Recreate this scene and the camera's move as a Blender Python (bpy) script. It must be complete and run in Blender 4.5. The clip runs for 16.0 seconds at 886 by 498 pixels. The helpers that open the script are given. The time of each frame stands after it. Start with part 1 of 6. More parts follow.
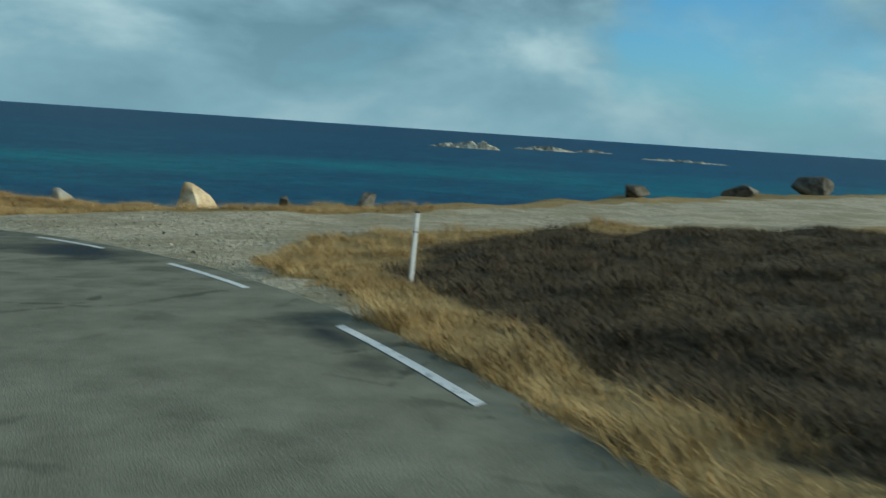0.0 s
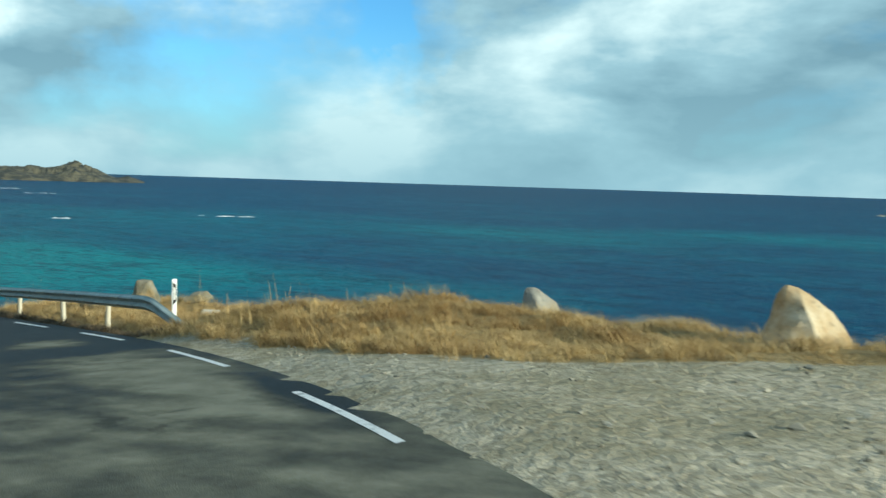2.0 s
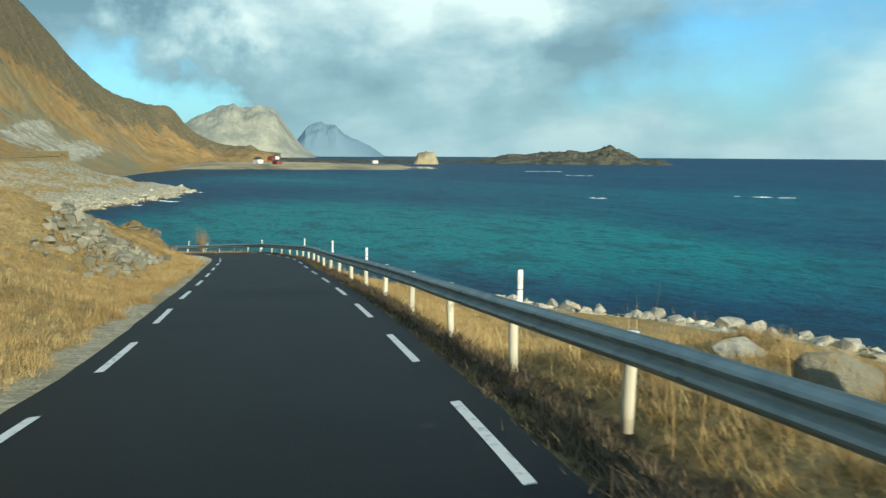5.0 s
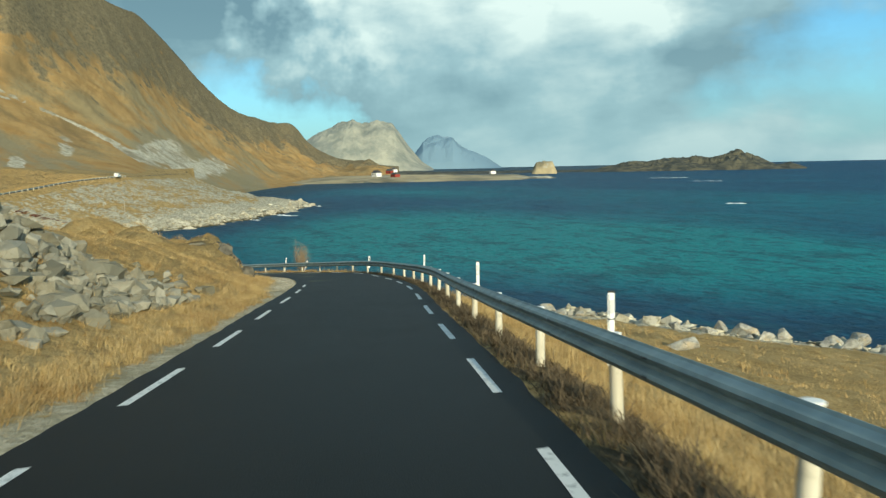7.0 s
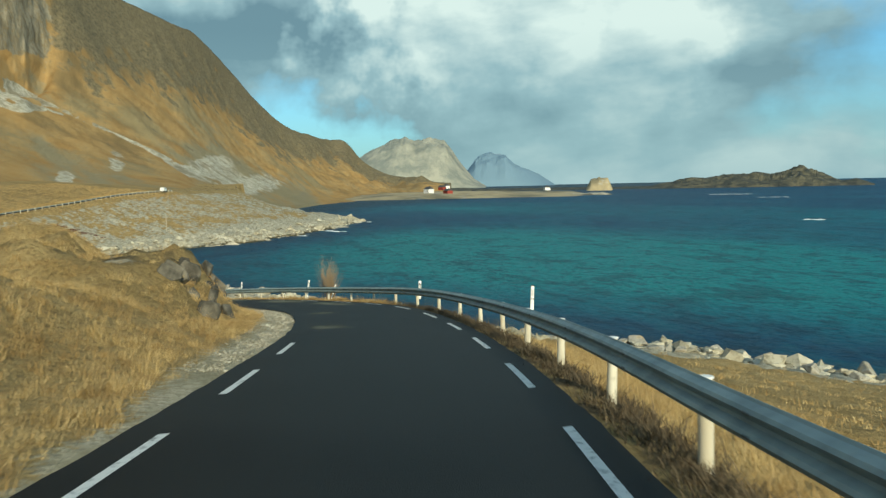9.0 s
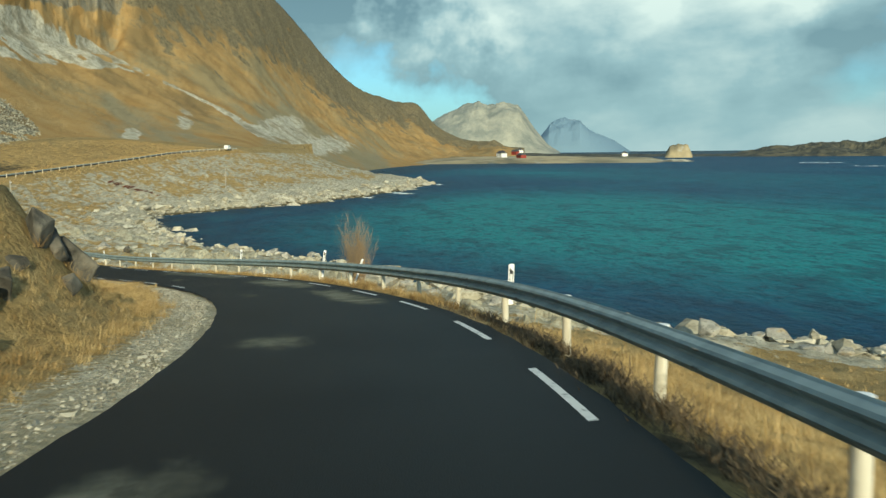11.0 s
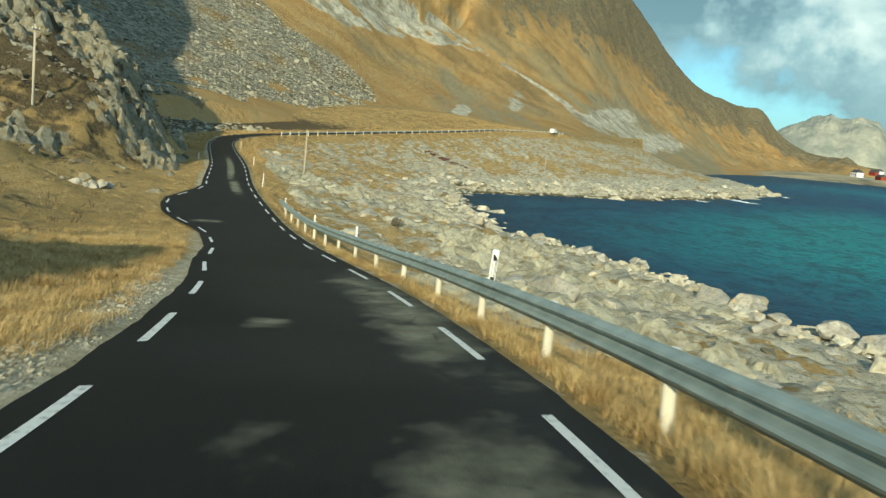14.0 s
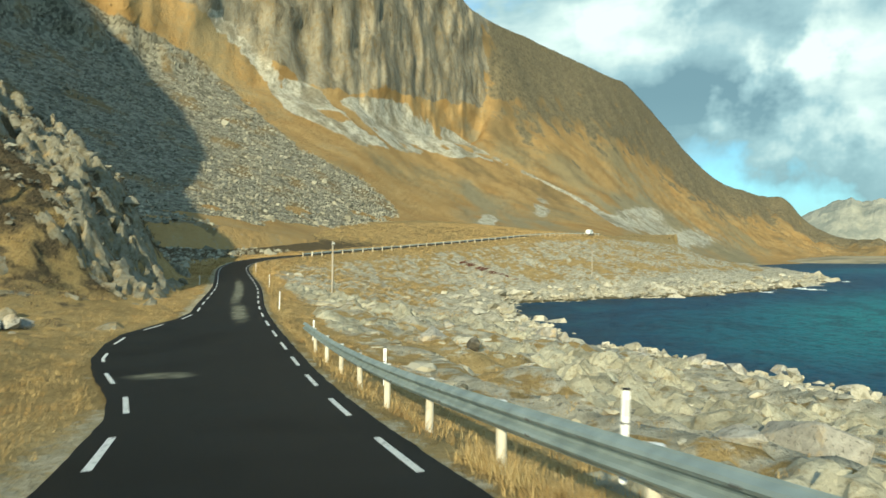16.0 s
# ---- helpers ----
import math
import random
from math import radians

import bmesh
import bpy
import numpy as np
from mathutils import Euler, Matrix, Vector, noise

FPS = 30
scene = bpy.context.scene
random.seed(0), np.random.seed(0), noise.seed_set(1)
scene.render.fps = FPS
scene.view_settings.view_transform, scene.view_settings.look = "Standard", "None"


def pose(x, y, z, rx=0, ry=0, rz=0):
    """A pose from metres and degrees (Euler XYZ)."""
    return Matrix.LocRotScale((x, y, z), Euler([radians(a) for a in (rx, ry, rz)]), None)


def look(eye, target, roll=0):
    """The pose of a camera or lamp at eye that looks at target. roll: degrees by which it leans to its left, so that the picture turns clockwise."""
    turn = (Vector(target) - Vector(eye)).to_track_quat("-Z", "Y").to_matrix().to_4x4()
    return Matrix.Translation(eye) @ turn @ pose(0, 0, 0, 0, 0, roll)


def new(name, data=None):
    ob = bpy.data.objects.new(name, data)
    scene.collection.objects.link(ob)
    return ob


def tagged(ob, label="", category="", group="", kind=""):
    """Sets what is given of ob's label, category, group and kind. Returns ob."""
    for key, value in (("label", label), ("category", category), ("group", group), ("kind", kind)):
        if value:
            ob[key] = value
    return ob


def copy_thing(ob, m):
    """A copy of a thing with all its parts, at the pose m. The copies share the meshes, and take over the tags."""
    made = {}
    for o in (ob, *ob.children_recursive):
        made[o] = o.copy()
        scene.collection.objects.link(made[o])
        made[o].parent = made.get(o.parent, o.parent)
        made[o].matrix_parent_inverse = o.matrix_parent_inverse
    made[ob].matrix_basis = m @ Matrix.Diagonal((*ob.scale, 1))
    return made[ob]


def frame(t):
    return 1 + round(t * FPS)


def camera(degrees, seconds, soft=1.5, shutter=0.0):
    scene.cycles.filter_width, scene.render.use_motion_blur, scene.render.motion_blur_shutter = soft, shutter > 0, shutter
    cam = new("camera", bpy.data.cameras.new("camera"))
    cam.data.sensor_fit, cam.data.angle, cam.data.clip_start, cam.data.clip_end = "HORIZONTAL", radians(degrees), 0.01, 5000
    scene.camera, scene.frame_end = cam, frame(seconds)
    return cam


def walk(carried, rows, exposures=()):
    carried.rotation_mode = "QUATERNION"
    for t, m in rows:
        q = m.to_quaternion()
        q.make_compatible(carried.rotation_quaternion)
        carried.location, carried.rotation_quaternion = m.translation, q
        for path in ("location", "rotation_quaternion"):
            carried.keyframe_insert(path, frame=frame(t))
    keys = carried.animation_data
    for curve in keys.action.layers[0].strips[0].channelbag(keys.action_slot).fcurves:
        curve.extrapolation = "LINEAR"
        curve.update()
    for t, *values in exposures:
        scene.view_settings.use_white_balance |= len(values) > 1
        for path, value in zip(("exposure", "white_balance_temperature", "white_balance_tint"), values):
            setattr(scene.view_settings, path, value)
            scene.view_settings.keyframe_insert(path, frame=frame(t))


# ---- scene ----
cam = camera(54.23, 16.0, 1.4, 0.2)
PATH = [
    (0.0, pose(-0.000, 0.000, 1.920, 81.857, -3.786, 0.519)),
    (0.5, pose(-1.594, 4.323, 1.693, 84.276, -3.741, 7.997)),
    (1.0, pose(-3.462, 8.293, 1.481, 84.529, -3.223, 14.202)),
    (1.5, pose(-5.588, 11.939, 1.205, 85.616, -3.280, 20.301)),
    (2.0, pose(-8.001, 15.259, 0.932, 85.415, -1.790, 27.633)),
    (2.5, pose(-10.653, 18.142, 0.675, 86.122, -1.111, 34.832)),
    (3.0, pose(-13.841, 20.889, 0.308, 84.678, -1.592, 41.823)),
    (3.5, pose(-17.500, 23.508, -0.153, 84.481, -2.685, 50.678)),
    (4.0, pose(-21.360, 25.942, -0.643, 81.501, -1.722, 55.207)),
    (4.5, pose(-25.350, 28.114, -1.186, 83.994, -2.358, 58.417)),
    (5.0, pose(-29.715, 30.220, -1.689, 83.614, -0.398, 61.332)),
    (5.2, pose(-31.528, 30.964, -1.884, 82.963, 0.508, 62.613)),
    (7.3, pose(-52.318, 38.036, -3.824, 84.756, 1.691, 70.321)),
    (7.5, pose(-54.469, 38.658, -4.020, 84.919, 1.945, 71.167)),
    (8.0, pose(-59.820, 40.172, -4.509, 85.680, 0.548, 71.967)),
    (8.2, pose(-61.996, 40.793, -4.704, 85.738, 0.891, 71.997)),
    (10.3, pose(-85.385, 47.448, -6.950, 84.447, 1.212, 74.113)),
    (10.5, pose(-87.730, 48.050, -7.187, 84.272, 1.426, 74.964)),
    (11.0, pose(-93.617, 49.366, -7.795, 83.444, 0.488, 77.189)),
    (11.5, pose(-99.461, 50.502, -8.407, 82.642, -1.544, 80.035)),
    (12.0, pose(-105.348, 51.330, -8.954, 86.424, -2.623, 81.569)),
    (12.5, pose(-111.088, 51.811, -9.508, 85.291, -1.566, 82.710)),
    (13.0, pose(-117.094, 51.765, -10.161, 83.935, -4.713, 87.366)),
    (13.5, pose(-123.180, 51.247, -10.820, 82.412, -3.605, 92.752)),
    (14.0, pose(-129.031, 50.207, -11.415, 82.380, -5.137, 98.475)),
    (14.5, pose(-135.272, 48.702, -12.063, 83.260, -2.182, 101.387)),
    (15.0, pose(-141.606, 46.631, -12.762, 84.987, -3.044, 102.523)),
    (15.5, pose(-147.682, 44.389, -13.381, 86.439, -2.233, 102.757)),
    (16.0, pose(-154.100, 41.760, -14.052, 90.058, -0.326, 99.739)),
]
EXPOSURES = [(0.0, -0.40, 5600, -3), (0.5, -0.18, 5600, -3), (1.0, 0.0, 5600, -3), (1.5, 0.16, 5700, -3), (2.5, 0.20, 5800, -2), (4.0, 0.12, 5950, -2), (4.5, 0.28, 6050, -2), (5.0, 0.12, 6100, -1),
             (7.5, 0.0, 6300, -1), (8.0, -0.10, 6300, -1), (10.5, -0.06, 6350, -2), (12.0, 0.06, 6400, -3), (13.5, 0.10, 6400, -4), (14.5, 0.28, 6400, -4), (15.5, 0.42, 6450, -4), (16.0, 0.28, 6450, -3)]
walk(cam, PATH, EXPOSURES)

# ---- world, sun ----
SEA = -27.5
SUN_AZ, SUN_EL = 90.0, 17.0  # degrees clockwise from +y towards +x, and above the horizon

world = bpy.data.worlds.new("world")
scene.world = world
world.use_nodes = True


def build_sky():
    nt = world.node_tree
    nt.nodes.clear()
    N, L = nt.nodes.new, nt.links.new
    out, bg = N("ShaderNodeOutputWorld"), N("ShaderNodeBackground")
    sky = N("ShaderNodeTexSky")
    sky.sky_type, sky.sun_disc = "NISHITA", False
    sky.sun_elevation, sky.sun_rotation = radians(SUN_EL), radians(SUN_AZ)
    sky.air_density, sky.dust_density, sky.ozone_density = 1.0, 0.6, 2.0
    geo = N("ShaderNodeTexCoord")
    sep = N("ShaderNodeSeparateXYZ")
    L(geo.outputs["Generated"], sep.inputs[0])

    def math_node(op, a, b=None, c=None):
        m = N("ShaderNodeMath")
        m.operation = op
        for i, v in enumerate((a, b, c)):
            if v is None:
                continue
            if isinstance(v, (int, float)):
                m.inputs[i].default_value = v
            else:
                L(v, m.inputs[i])
        return m.outputs[0]

    def cloud(scale, detail, offset, flatten, rough=0.55):
        mp = N("ShaderNodeMapping")
        mp.inputs["Location"].default_value = offset
        mp.inputs["Scale"].default_value = (1, 1, flatten)
        L(geo.outputs["Generated"], mp.inputs[0])
        t = N("ShaderNodeTexNoise")
        t.inputs["Scale"].default_value, t.inputs["Detail"].default_value, t.inputs["Roughness"].default_value = scale, detail, rough
        t.inputs["Distortion"].default_value = 0.15
        L(mp.outputs[0], t.inputs["Vector"])
        return t.outputs[0]

    # the banks and gaps of cloud have ragged, drifting edges
    ragged_by = N("ShaderNodeTexNoise")
    ragged_by.inputs["Scale"].default_value, ragged_by.inputs["Detail"].default_value, ragged_by.inputs["Roughness"].default_value = 7.0, 5.0, 0.6
    L(geo.outputs["Generated"], ragged_by.inputs["Vector"])
    centred, drift = N("ShaderNodeVectorMath"), N("ShaderNodeVectorMath")
    centred.operation, drift.operation = "SUBTRACT", "MULTIPLY_ADD"
    L(ragged_by.outputs["Color"], centred.inputs[0])
    centred.inputs[1].default_value = (0.5, 0.5, 0.5)
    L(centred.outputs[0], drift.inputs[0])
    drift.inputs[1].default_value = (0.42, 0.42, 0.22)
    L(geo.outputs["Generated"], drift.inputs[2])
    unit = N("ShaderNodeVectorMath")
    unit.operation = "NORMALIZE"
    L(drift.outputs[0], unit.inputs[0])

    def towards(azm, elv, wide):
        """1 in one direction of the sky, falling to 0 at that many degrees from it."""
        a, h = radians(azm), radians(elv)
        dot = N("ShaderNodeVectorMath")
        dot.operation = "DOT_PRODUCT"
        L(unit.outputs[0], dot.inputs[0])
        dot.inputs[1].default_value = (-math.sin(a) * math.cos(h), math.cos(a) * math.cos(h), math.sin(h))
        mr = N("ShaderNodeMapRange")
        mr.interpolation_type = "SMOOTHSTEP"
        mr.inputs["From Min"].default_value, mr.inputs["From Max"].default_value = math.cos(radians(wide)), 1.0
        L(dot.outputs["Value"], mr.inputs["Value"])
        return mr.outputs[0]

    def ramp(value, stops):
        r = N("ShaderNodeValToRGB")
        L(value, r.inputs[0])
        while len(r.color_ramp.elements) < len(stops):
            r.color_ramp.elements.new(0.5)
        for e, (p, c) in zip(r.color_ramp.elements, stops):
            e.position, e.color = p, (*c, 1) if len(c) == 3 else c
        return r.outputs[0]

    # low haze over the sea
    haze = ramp(sep.outputs[2], [(0.0, (1, 1, 1)), (0.17, (0, 0, 0))])
    shape = (3.0, 6.0, (3.1, 1.7, 0.4), 2.3, 0.50)
    cover = cloud(*shape)
    above = cloud(shape[0], shape[1], (3.1, 1.7, 0.4 + 0.10), shape[3], shape[4])
    lit = math_node("MULTIPLY", math_node("SUBTRACT", cover, above), 1.1)
    cover = math_node("ADD", cover, math_node("MULTIPLY", haze, 0.08))
    # clear gaps: azimuth, elevation, width, depth
    for azm, elv, wide, k in ((38, 12, 8, 0.06), (31, 8.5, 4, 0.06), (47, 9, 6, 0.07), (81.5, 3.6, 6, 0.14), (2, 13, 14, 0.07), (-16, 11, 13, 0.09)):
        cover = math_node("SUBTRACT", cover, math_node("MULTIPLY", towards(azm, elv, wide), k))
    # banks of cloud
    for azm, elv, wide, k in ((71, 10, 16, 0.20), (56, 6, 13, 0.16), (22, 7, 12, 0.18), (88, 13, 12, 0.16), (2, 6, 16, 0.15), (38, 3, 12, 0.10)):
        cover = math_node("ADD", cover, math_node("MULTIPLY", towards(azm, elv, wide), k))
    mask = ramp(cover, [(0.40, (0, 0, 0)), (0.60, (1, 1, 1))])
    body = cloud(4.6, 6.0, (9.3, 4.2, 1.0), 2.2, 0.52)
    body = math_node("ADD", math_node("ADD", math_node("MULTIPLY", math_node("SUBTRACT", body, 0.5), 0.75), 0.5), lit)
    # sunlit crowns and shaded undersides
    for azm, elv, wide, k in ((71, 9.5, 8, 0.20), (60, 9, 8, 0.12), (87, 14, 6, 0.16), (76, 8, 4, 0.10), (36, 5, 9, 0.05), (20, 4, 7, 0.02)):
        body = math_node("ADD", body, math_node("MULTIPLY", towards(azm, elv, wide), k))
    for azm, elv, wide, k in ((84, 7.5, 10, 0.14), (73, 4.2, 8, 0.09), (22, 8.5, 10, 0.08), (4, 7, 12, 0.10), (50, 6, 8, 0.06), (80, 12, 7, 0.06)):
        body = math_node("SUBTRACT", body, math_node("MULTIPLY", towards(azm, elv, wide), k))
    tone = ramp(body, [(0.28, (0.185, 0.29, 0.335)), (0.47, (0.38, 0.53, 0.565)), (0.68, (0.86, 0.95, 0.89))])
    gain = N("ShaderNodeMix")
    gain.data_type = "RGBA"
    gain.blend_type = "MULTIPLY"
    gain.inputs[0].default_value = 1.0
    gain.inputs[7].default_value = (SKY_GAIN * 0.60, SKY_GAIN * 1.02, SKY_GAIN * 1.30, 1)
    L(sky.outputs[0], gain.inputs[6])

    def mix(f, a, b):
        m = N("ShaderNodeMix")
        m.data_type = "RGBA"
        L(f, m.inputs[0])
        for k, v in ((6, a), (7, b)):
            if isinstance(v, tuple):
                m.inputs[k].default_value = v
            else:
                L(v, m.inputs[k])
        return m.outputs[2]

    hz = mix(math_node("MULTIPLY", haze, 0.62), gain.outputs[2], (0.31, 0.53, 0.64, 1))
    clouds = mix(math_node("MULTIPLY", haze, 0.70), tone, (0.33, 0.50, 0.56, 1))
    total = mix(math_node("MULTIPLY", mask, 0.94), hz, clouds)
    L(total, bg.inputs[0])
    bg.inputs[1].default_value = 1.0
    L(bg.outputs[0], out.inputs[0])


SKY_GAIN = 0.128
build_sky()

sun = new("sun", bpy.data.lights.new("sun", "SUN"))
sun.data.energy, sun.data.angle, sun.data.color = 5.0, radians(0.53), (1.0, 0.86, 0.63)
az, el = radians(SUN_AZ), radians(SUN_EL)
sun.matrix_world = look((0, 0, 60), (-math.sin(az) * math.cos(el), -math.cos(az) * math.cos(el), 60 - math.sin(el)))


# ---- materials ----
def material(name, rough=0.9, metal=0.0, spec=0.3):
    m = bpy.data.materials.new(name)
    m.use_nodes = True
    b = m.node_tree.nodes["Principled BSDF"]
    b.inputs["Roughness"].default_value, b.inputs["Metallic"].default_value = rough, metal
    b.inputs["Specular IOR Level"].default_value = spec
    return m


class Graph:
    """Small helper to write node graphs of one material."""

    def __init__(self, m):
        self.t, self.bsdf = m.node_tree, m.node_tree.nodes["Principled BSDF"]
        self.pos = self.node("ShaderNodeNewGeometry").outputs["Position"]

    def node(self, kind):
        return self.t.nodes.new(kind)

    def link(self, a, b):
        self.t.links.new(a, b)

    def put(self, socket, v):
        if isinstance(v, (int, float)):
            socket.default_value = v
        elif isinstance(v, tuple):
            socket.default_value = (*v, 1) if len(v) == 3 and len(socket.default_value) == 4 else v
        else:
            self.link(v, socket)

    def noise(self, scale, detail=4.0, rough=0.55, stretch=None, vector=None, distort=0.0):
        vec = vector or self.pos
        if stretch:
            mp = self.node("ShaderNodeMapping")
            mp.inputs["Scale"].default_value = stretch
            self.link(vec, mp.inputs[0])
            vec = mp.outputs[0]
        n = self.node("ShaderNodeTexNoise")
        n.inputs["Scale"].default_value, n.inputs["Detail"].default_value = scale, detail
        n.inputs["Roughness"].default_value, n.inputs["Distortion"].default_value = rough, distort
        self.link(vec, n.inputs["Vector"])
        return n.outputs[0]

    def cells(self, scale, feature="F1", out="Distance", stretch=None):
        vec = self.pos
        if stretch:
            mp = self.node("ShaderNodeMapping")
            mp.inputs["Scale"].default_value = stretch
            self.link(vec, mp.inputs[0])
            vec = mp.outputs[0]
        v = self.node("ShaderNodeTexVoronoi")
        v.feature = feature
        v.inputs["Scale"].default_value = scale
        self.link(vec, v.inputs["Vector"])
        return v.outputs[out]

    def ramp(self, value, stops):
        r = self.node("ShaderNodeValToRGB")
        self.put(r.inputs[0], value)
        while len(r.color_ramp.elements) < len(stops):
            r.color_ramp.elements.new(0.5)
        for e, (p, c) in zip(r.color_ramp.elements, stops):
            e.position = p
            e.color = (c, c, c, 1) if isinstance(c, (int, float)) else (*c, 1)
        return r.outputs[0]

    def math(self, op, a, b=0.0, clamp=False):
        m = self.node("ShaderNodeMath")
        m.operation, m.use_clamp = op, clamp
        self.put(m.inputs[0], a)
        self.put(m.inputs[1], b)
        return m.outputs[0]

    def mix(self, f, a, b, blend="MIX"):
        m = self.node("ShaderNodeMix")
        m.data_type, m.blend_type = "RGBA", blend
        self.put(m.inputs[0], f)
        self.put(m.inputs[6], a)
        self.put(m.inputs[7], b)
        return m.outputs[2]

    def attr(self, name):
        a = self.node("ShaderNodeAttribute")
        a.attribute_name = name
        return a.outputs["Fac"]

    def random(self, island=False):
        return self.node("ShaderNodeNewGeometry").outputs["Random Per Island"] if island else self.node("ShaderNodeObjectInfo").outputs["Random"]

    def bump(self, height, strength=0.5, distance=0.1, under=None):
        b = self.node("ShaderNodeBump")
        b.inputs["Strength"].default_value, b.inputs["Distance"].default_value = strength, distance
        self.put(b.inputs["Height"], height)
        if under is not None:
            self.link(under, b.inputs["Normal"])
        self.link(b.outputs[0], self.bsdf.inputs["Normal"])
        return b.outputs[0]

    def colour(self, c):
        self.put(self.bsdf.inputs["Base Color"], c)

    def roughness(self, r):
        self.put(self.bsdf.inputs["Roughness"], r)


def make_materials():
    M = {}
    # worn, slightly damp asphalt
    m = M["asphalt"] = material("asphalt", 0.75, spec=0.07)
    g = Graph(m)
    big, mid, fine = g.noise(0.22, 4), g.noise(1.3, 6, 0.62), g.noise(55, 3)
    wet = g.mix(g.ramp(big, [(0.35, 0.0), (0.62, 1.0)]), (0.0058, 0.0070, 0.0073), (0.0145, 0.0166, 0.0162))
    wet = g.mix(g.ramp(fine, [(0.50, 0.0), (0.75, 0.25)]), wet, (0.036, 0.040, 0.039))
    worn = g.mix(g.ramp(mid, [(0.34, 0.0), (0.66, 1.0)]), (0.145, 0.137, 0.090), (0.245, 0.231, 0.162))
    worn = g.mix(g.ramp(fine, [(0.42, 0.0), (0.70, 0.6)]), worn, (0.27, 0.265, 0.22))
    # cracks
    crack = g.cells(0.55, "DISTANCE_TO_EDGE")
    wob = g.math("ADD", crack, g.math("MULTIPLY", g.math("SUBTRACT", mid, 0.5), 0.30))
    line = g.math("MULTIPLY", g.ramp(wob, [(0.0, 1.0), (0.016, 0.0)]), g.ramp(big, [(0.46, 0.0), (0.58, 0.45)]))
    worn = g.mix(line, worn, (0.018, 0.018, 0.016))
    dry = g.ramp(g.math("ADD", g.attr("dry"), g.math("ADD", g.math("MULTIPLY", g.math("SUBTRACT", mid, 0.5), 0.55), g.math("MULTIPLY", g.math("SUBTRACT", g.noise(0.5, 4, 0.6, (1, 2.2, 1)), 0.5), 0.9))), [(0.30, 0.0), (0.82, 1.0)])
    g.colour(g.mix(dry, wet, worn))
    g.roughness(g.ramp(g.math("ADD", dry, g.math("MULTIPLY", g.math("SUBTRACT", big, 0.5), 0.5)), [(0.0, 0.52), (0.8, 0.88)]))
    g.bump(g.cells(70), 0.35, 0.012)
    # road paint, chipped
    m = M["paint"] = material("road_paint", 0.7)
    g = Graph(m)
    g.colour(g.mix(g.ramp(g.noise(9, 5), [(0.54, 0.0), (0.70, 0.85)]), (0.74, 0.73, 0.69), (0.20, 0.20, 0.19)))
    g.bump(g.noise(60, 3), 0.3, 0.006)
    # ground: dry grass, heather, rock by masks
    m = M["ground"] = material("ground", 0.95, spec=0.1)
    g = Graph(m)
    n1, n2, n3, n4 = g.noise(0.06, 5), g.noise(0.55, 6), g.noise(5.5, 5, 0.65), g.noise(26, 3)
    grass = g.mix(g.ramp(n2, [(0.32, 0.0), (0.68, 1.0)]), (0.34, 0.235, 0.095), (0.50, 0.375, 0.180))
    grass = g.mix(g.ramp(n1, [(0.42, 0.0), (0.62, 0.65)]), grass, (0.29, 0.205, 0.085))
    grass = g.mix(g.ramp(n3, [(0.46, 0.0), (0.70, 0.65)]), grass, (0.15, 0.095, 0.04))
    heath = g.mix(g.ramp(n3, [(0.35, 0.0), (0.70, 1.0)]), (0.05, 0.041, 0.026), (0.17, 0.13, 0.072))
    rock = g.mix(g.ramp(g.noise(0.8, 7, 0.65), [(0.36, 0.0), (0.62, 1.0)]), (0.30, 0.272, 0.195), (0.60, 0.55, 0.42))
    rock = g.mix(g.ramp(g.noise(3.2, 5), [(0.55, 0.0), (0.68, 0.8)]), rock, (0.09, 0.085, 0.07))
    grav = g.mix(g.ramp(g.cells(9, out="Color"), [(0.2, 0.0), (0.8, 1.0)]), (0.41, 0.355, 0.245), (0.62, 0.55, 0.40))
    grav = g.mix(g.ramp(g.noise(0.35, 5, 0.6, (1, 1.6, 1)), [(0.46, 0.0), (0.60, 0.6)]), grav, (0.31, 0.265, 0.155))
    grav = g.mix(g.ramp(n4, [(0.56, 0.0), (0.72, 0.6)]), grav, (0.12, 0.11, 0.085))
    c = g.mix(g.ramp(g.math("ADD", g.attr("heath"), g.math("MULTIPLY", g.math("SUBTRACT", n2, 0.5), 1.3)), [(0.42, 0.0), (0.58, 1.0)]), grass, heath)
    c = g.mix(g.ramp(g.math("ADD", g.attr("stone"), g.math("ADD", g.math("MULTIPLY", g.math("SUBTRACT", n2, 0.5), 1.3), g.math("MULTIPLY", g.math("SUBTRACT", n1, 0.5), 1.5))), [(0.45, 0.0), (0.55, 1.0)]), c, rock)
    c = g.mix(g.ramp(g.math("ADD", g.attr("gravel"), g.math("MULTIPLY", g.math("SUBTRACT", n3, 0.5), 0.9)), [(0.44, 0.0), (0.58, 1.0)]), c, grav)
    sp = g.node("ShaderNodeSeparateXYZ")
    g.link(g.pos, sp.inputs[0])
    tide = g.math("ADD", g.math("SUBTRACT", sp.outputs[2], SEA), g.math("MULTIPLY", g.math("SUBTRACT", n2, 0.5), 2.2))
    c = g.mix(g.ramp(tide, [(0.35, 0.9), (0.85, 0.0)]), c, (0.075, 0.062, 0.03))  # seaweed of the tidal zone
    g.colour(c)
    b1 = g.bump(n4, 0.6, 0.05)
    g.bump(n3, 0.9, 0.22, b1)
    # mountain side
    m = M["mountain"] = material("mountain_side", 0.95, spec=0.1)
    g = Graph(m)
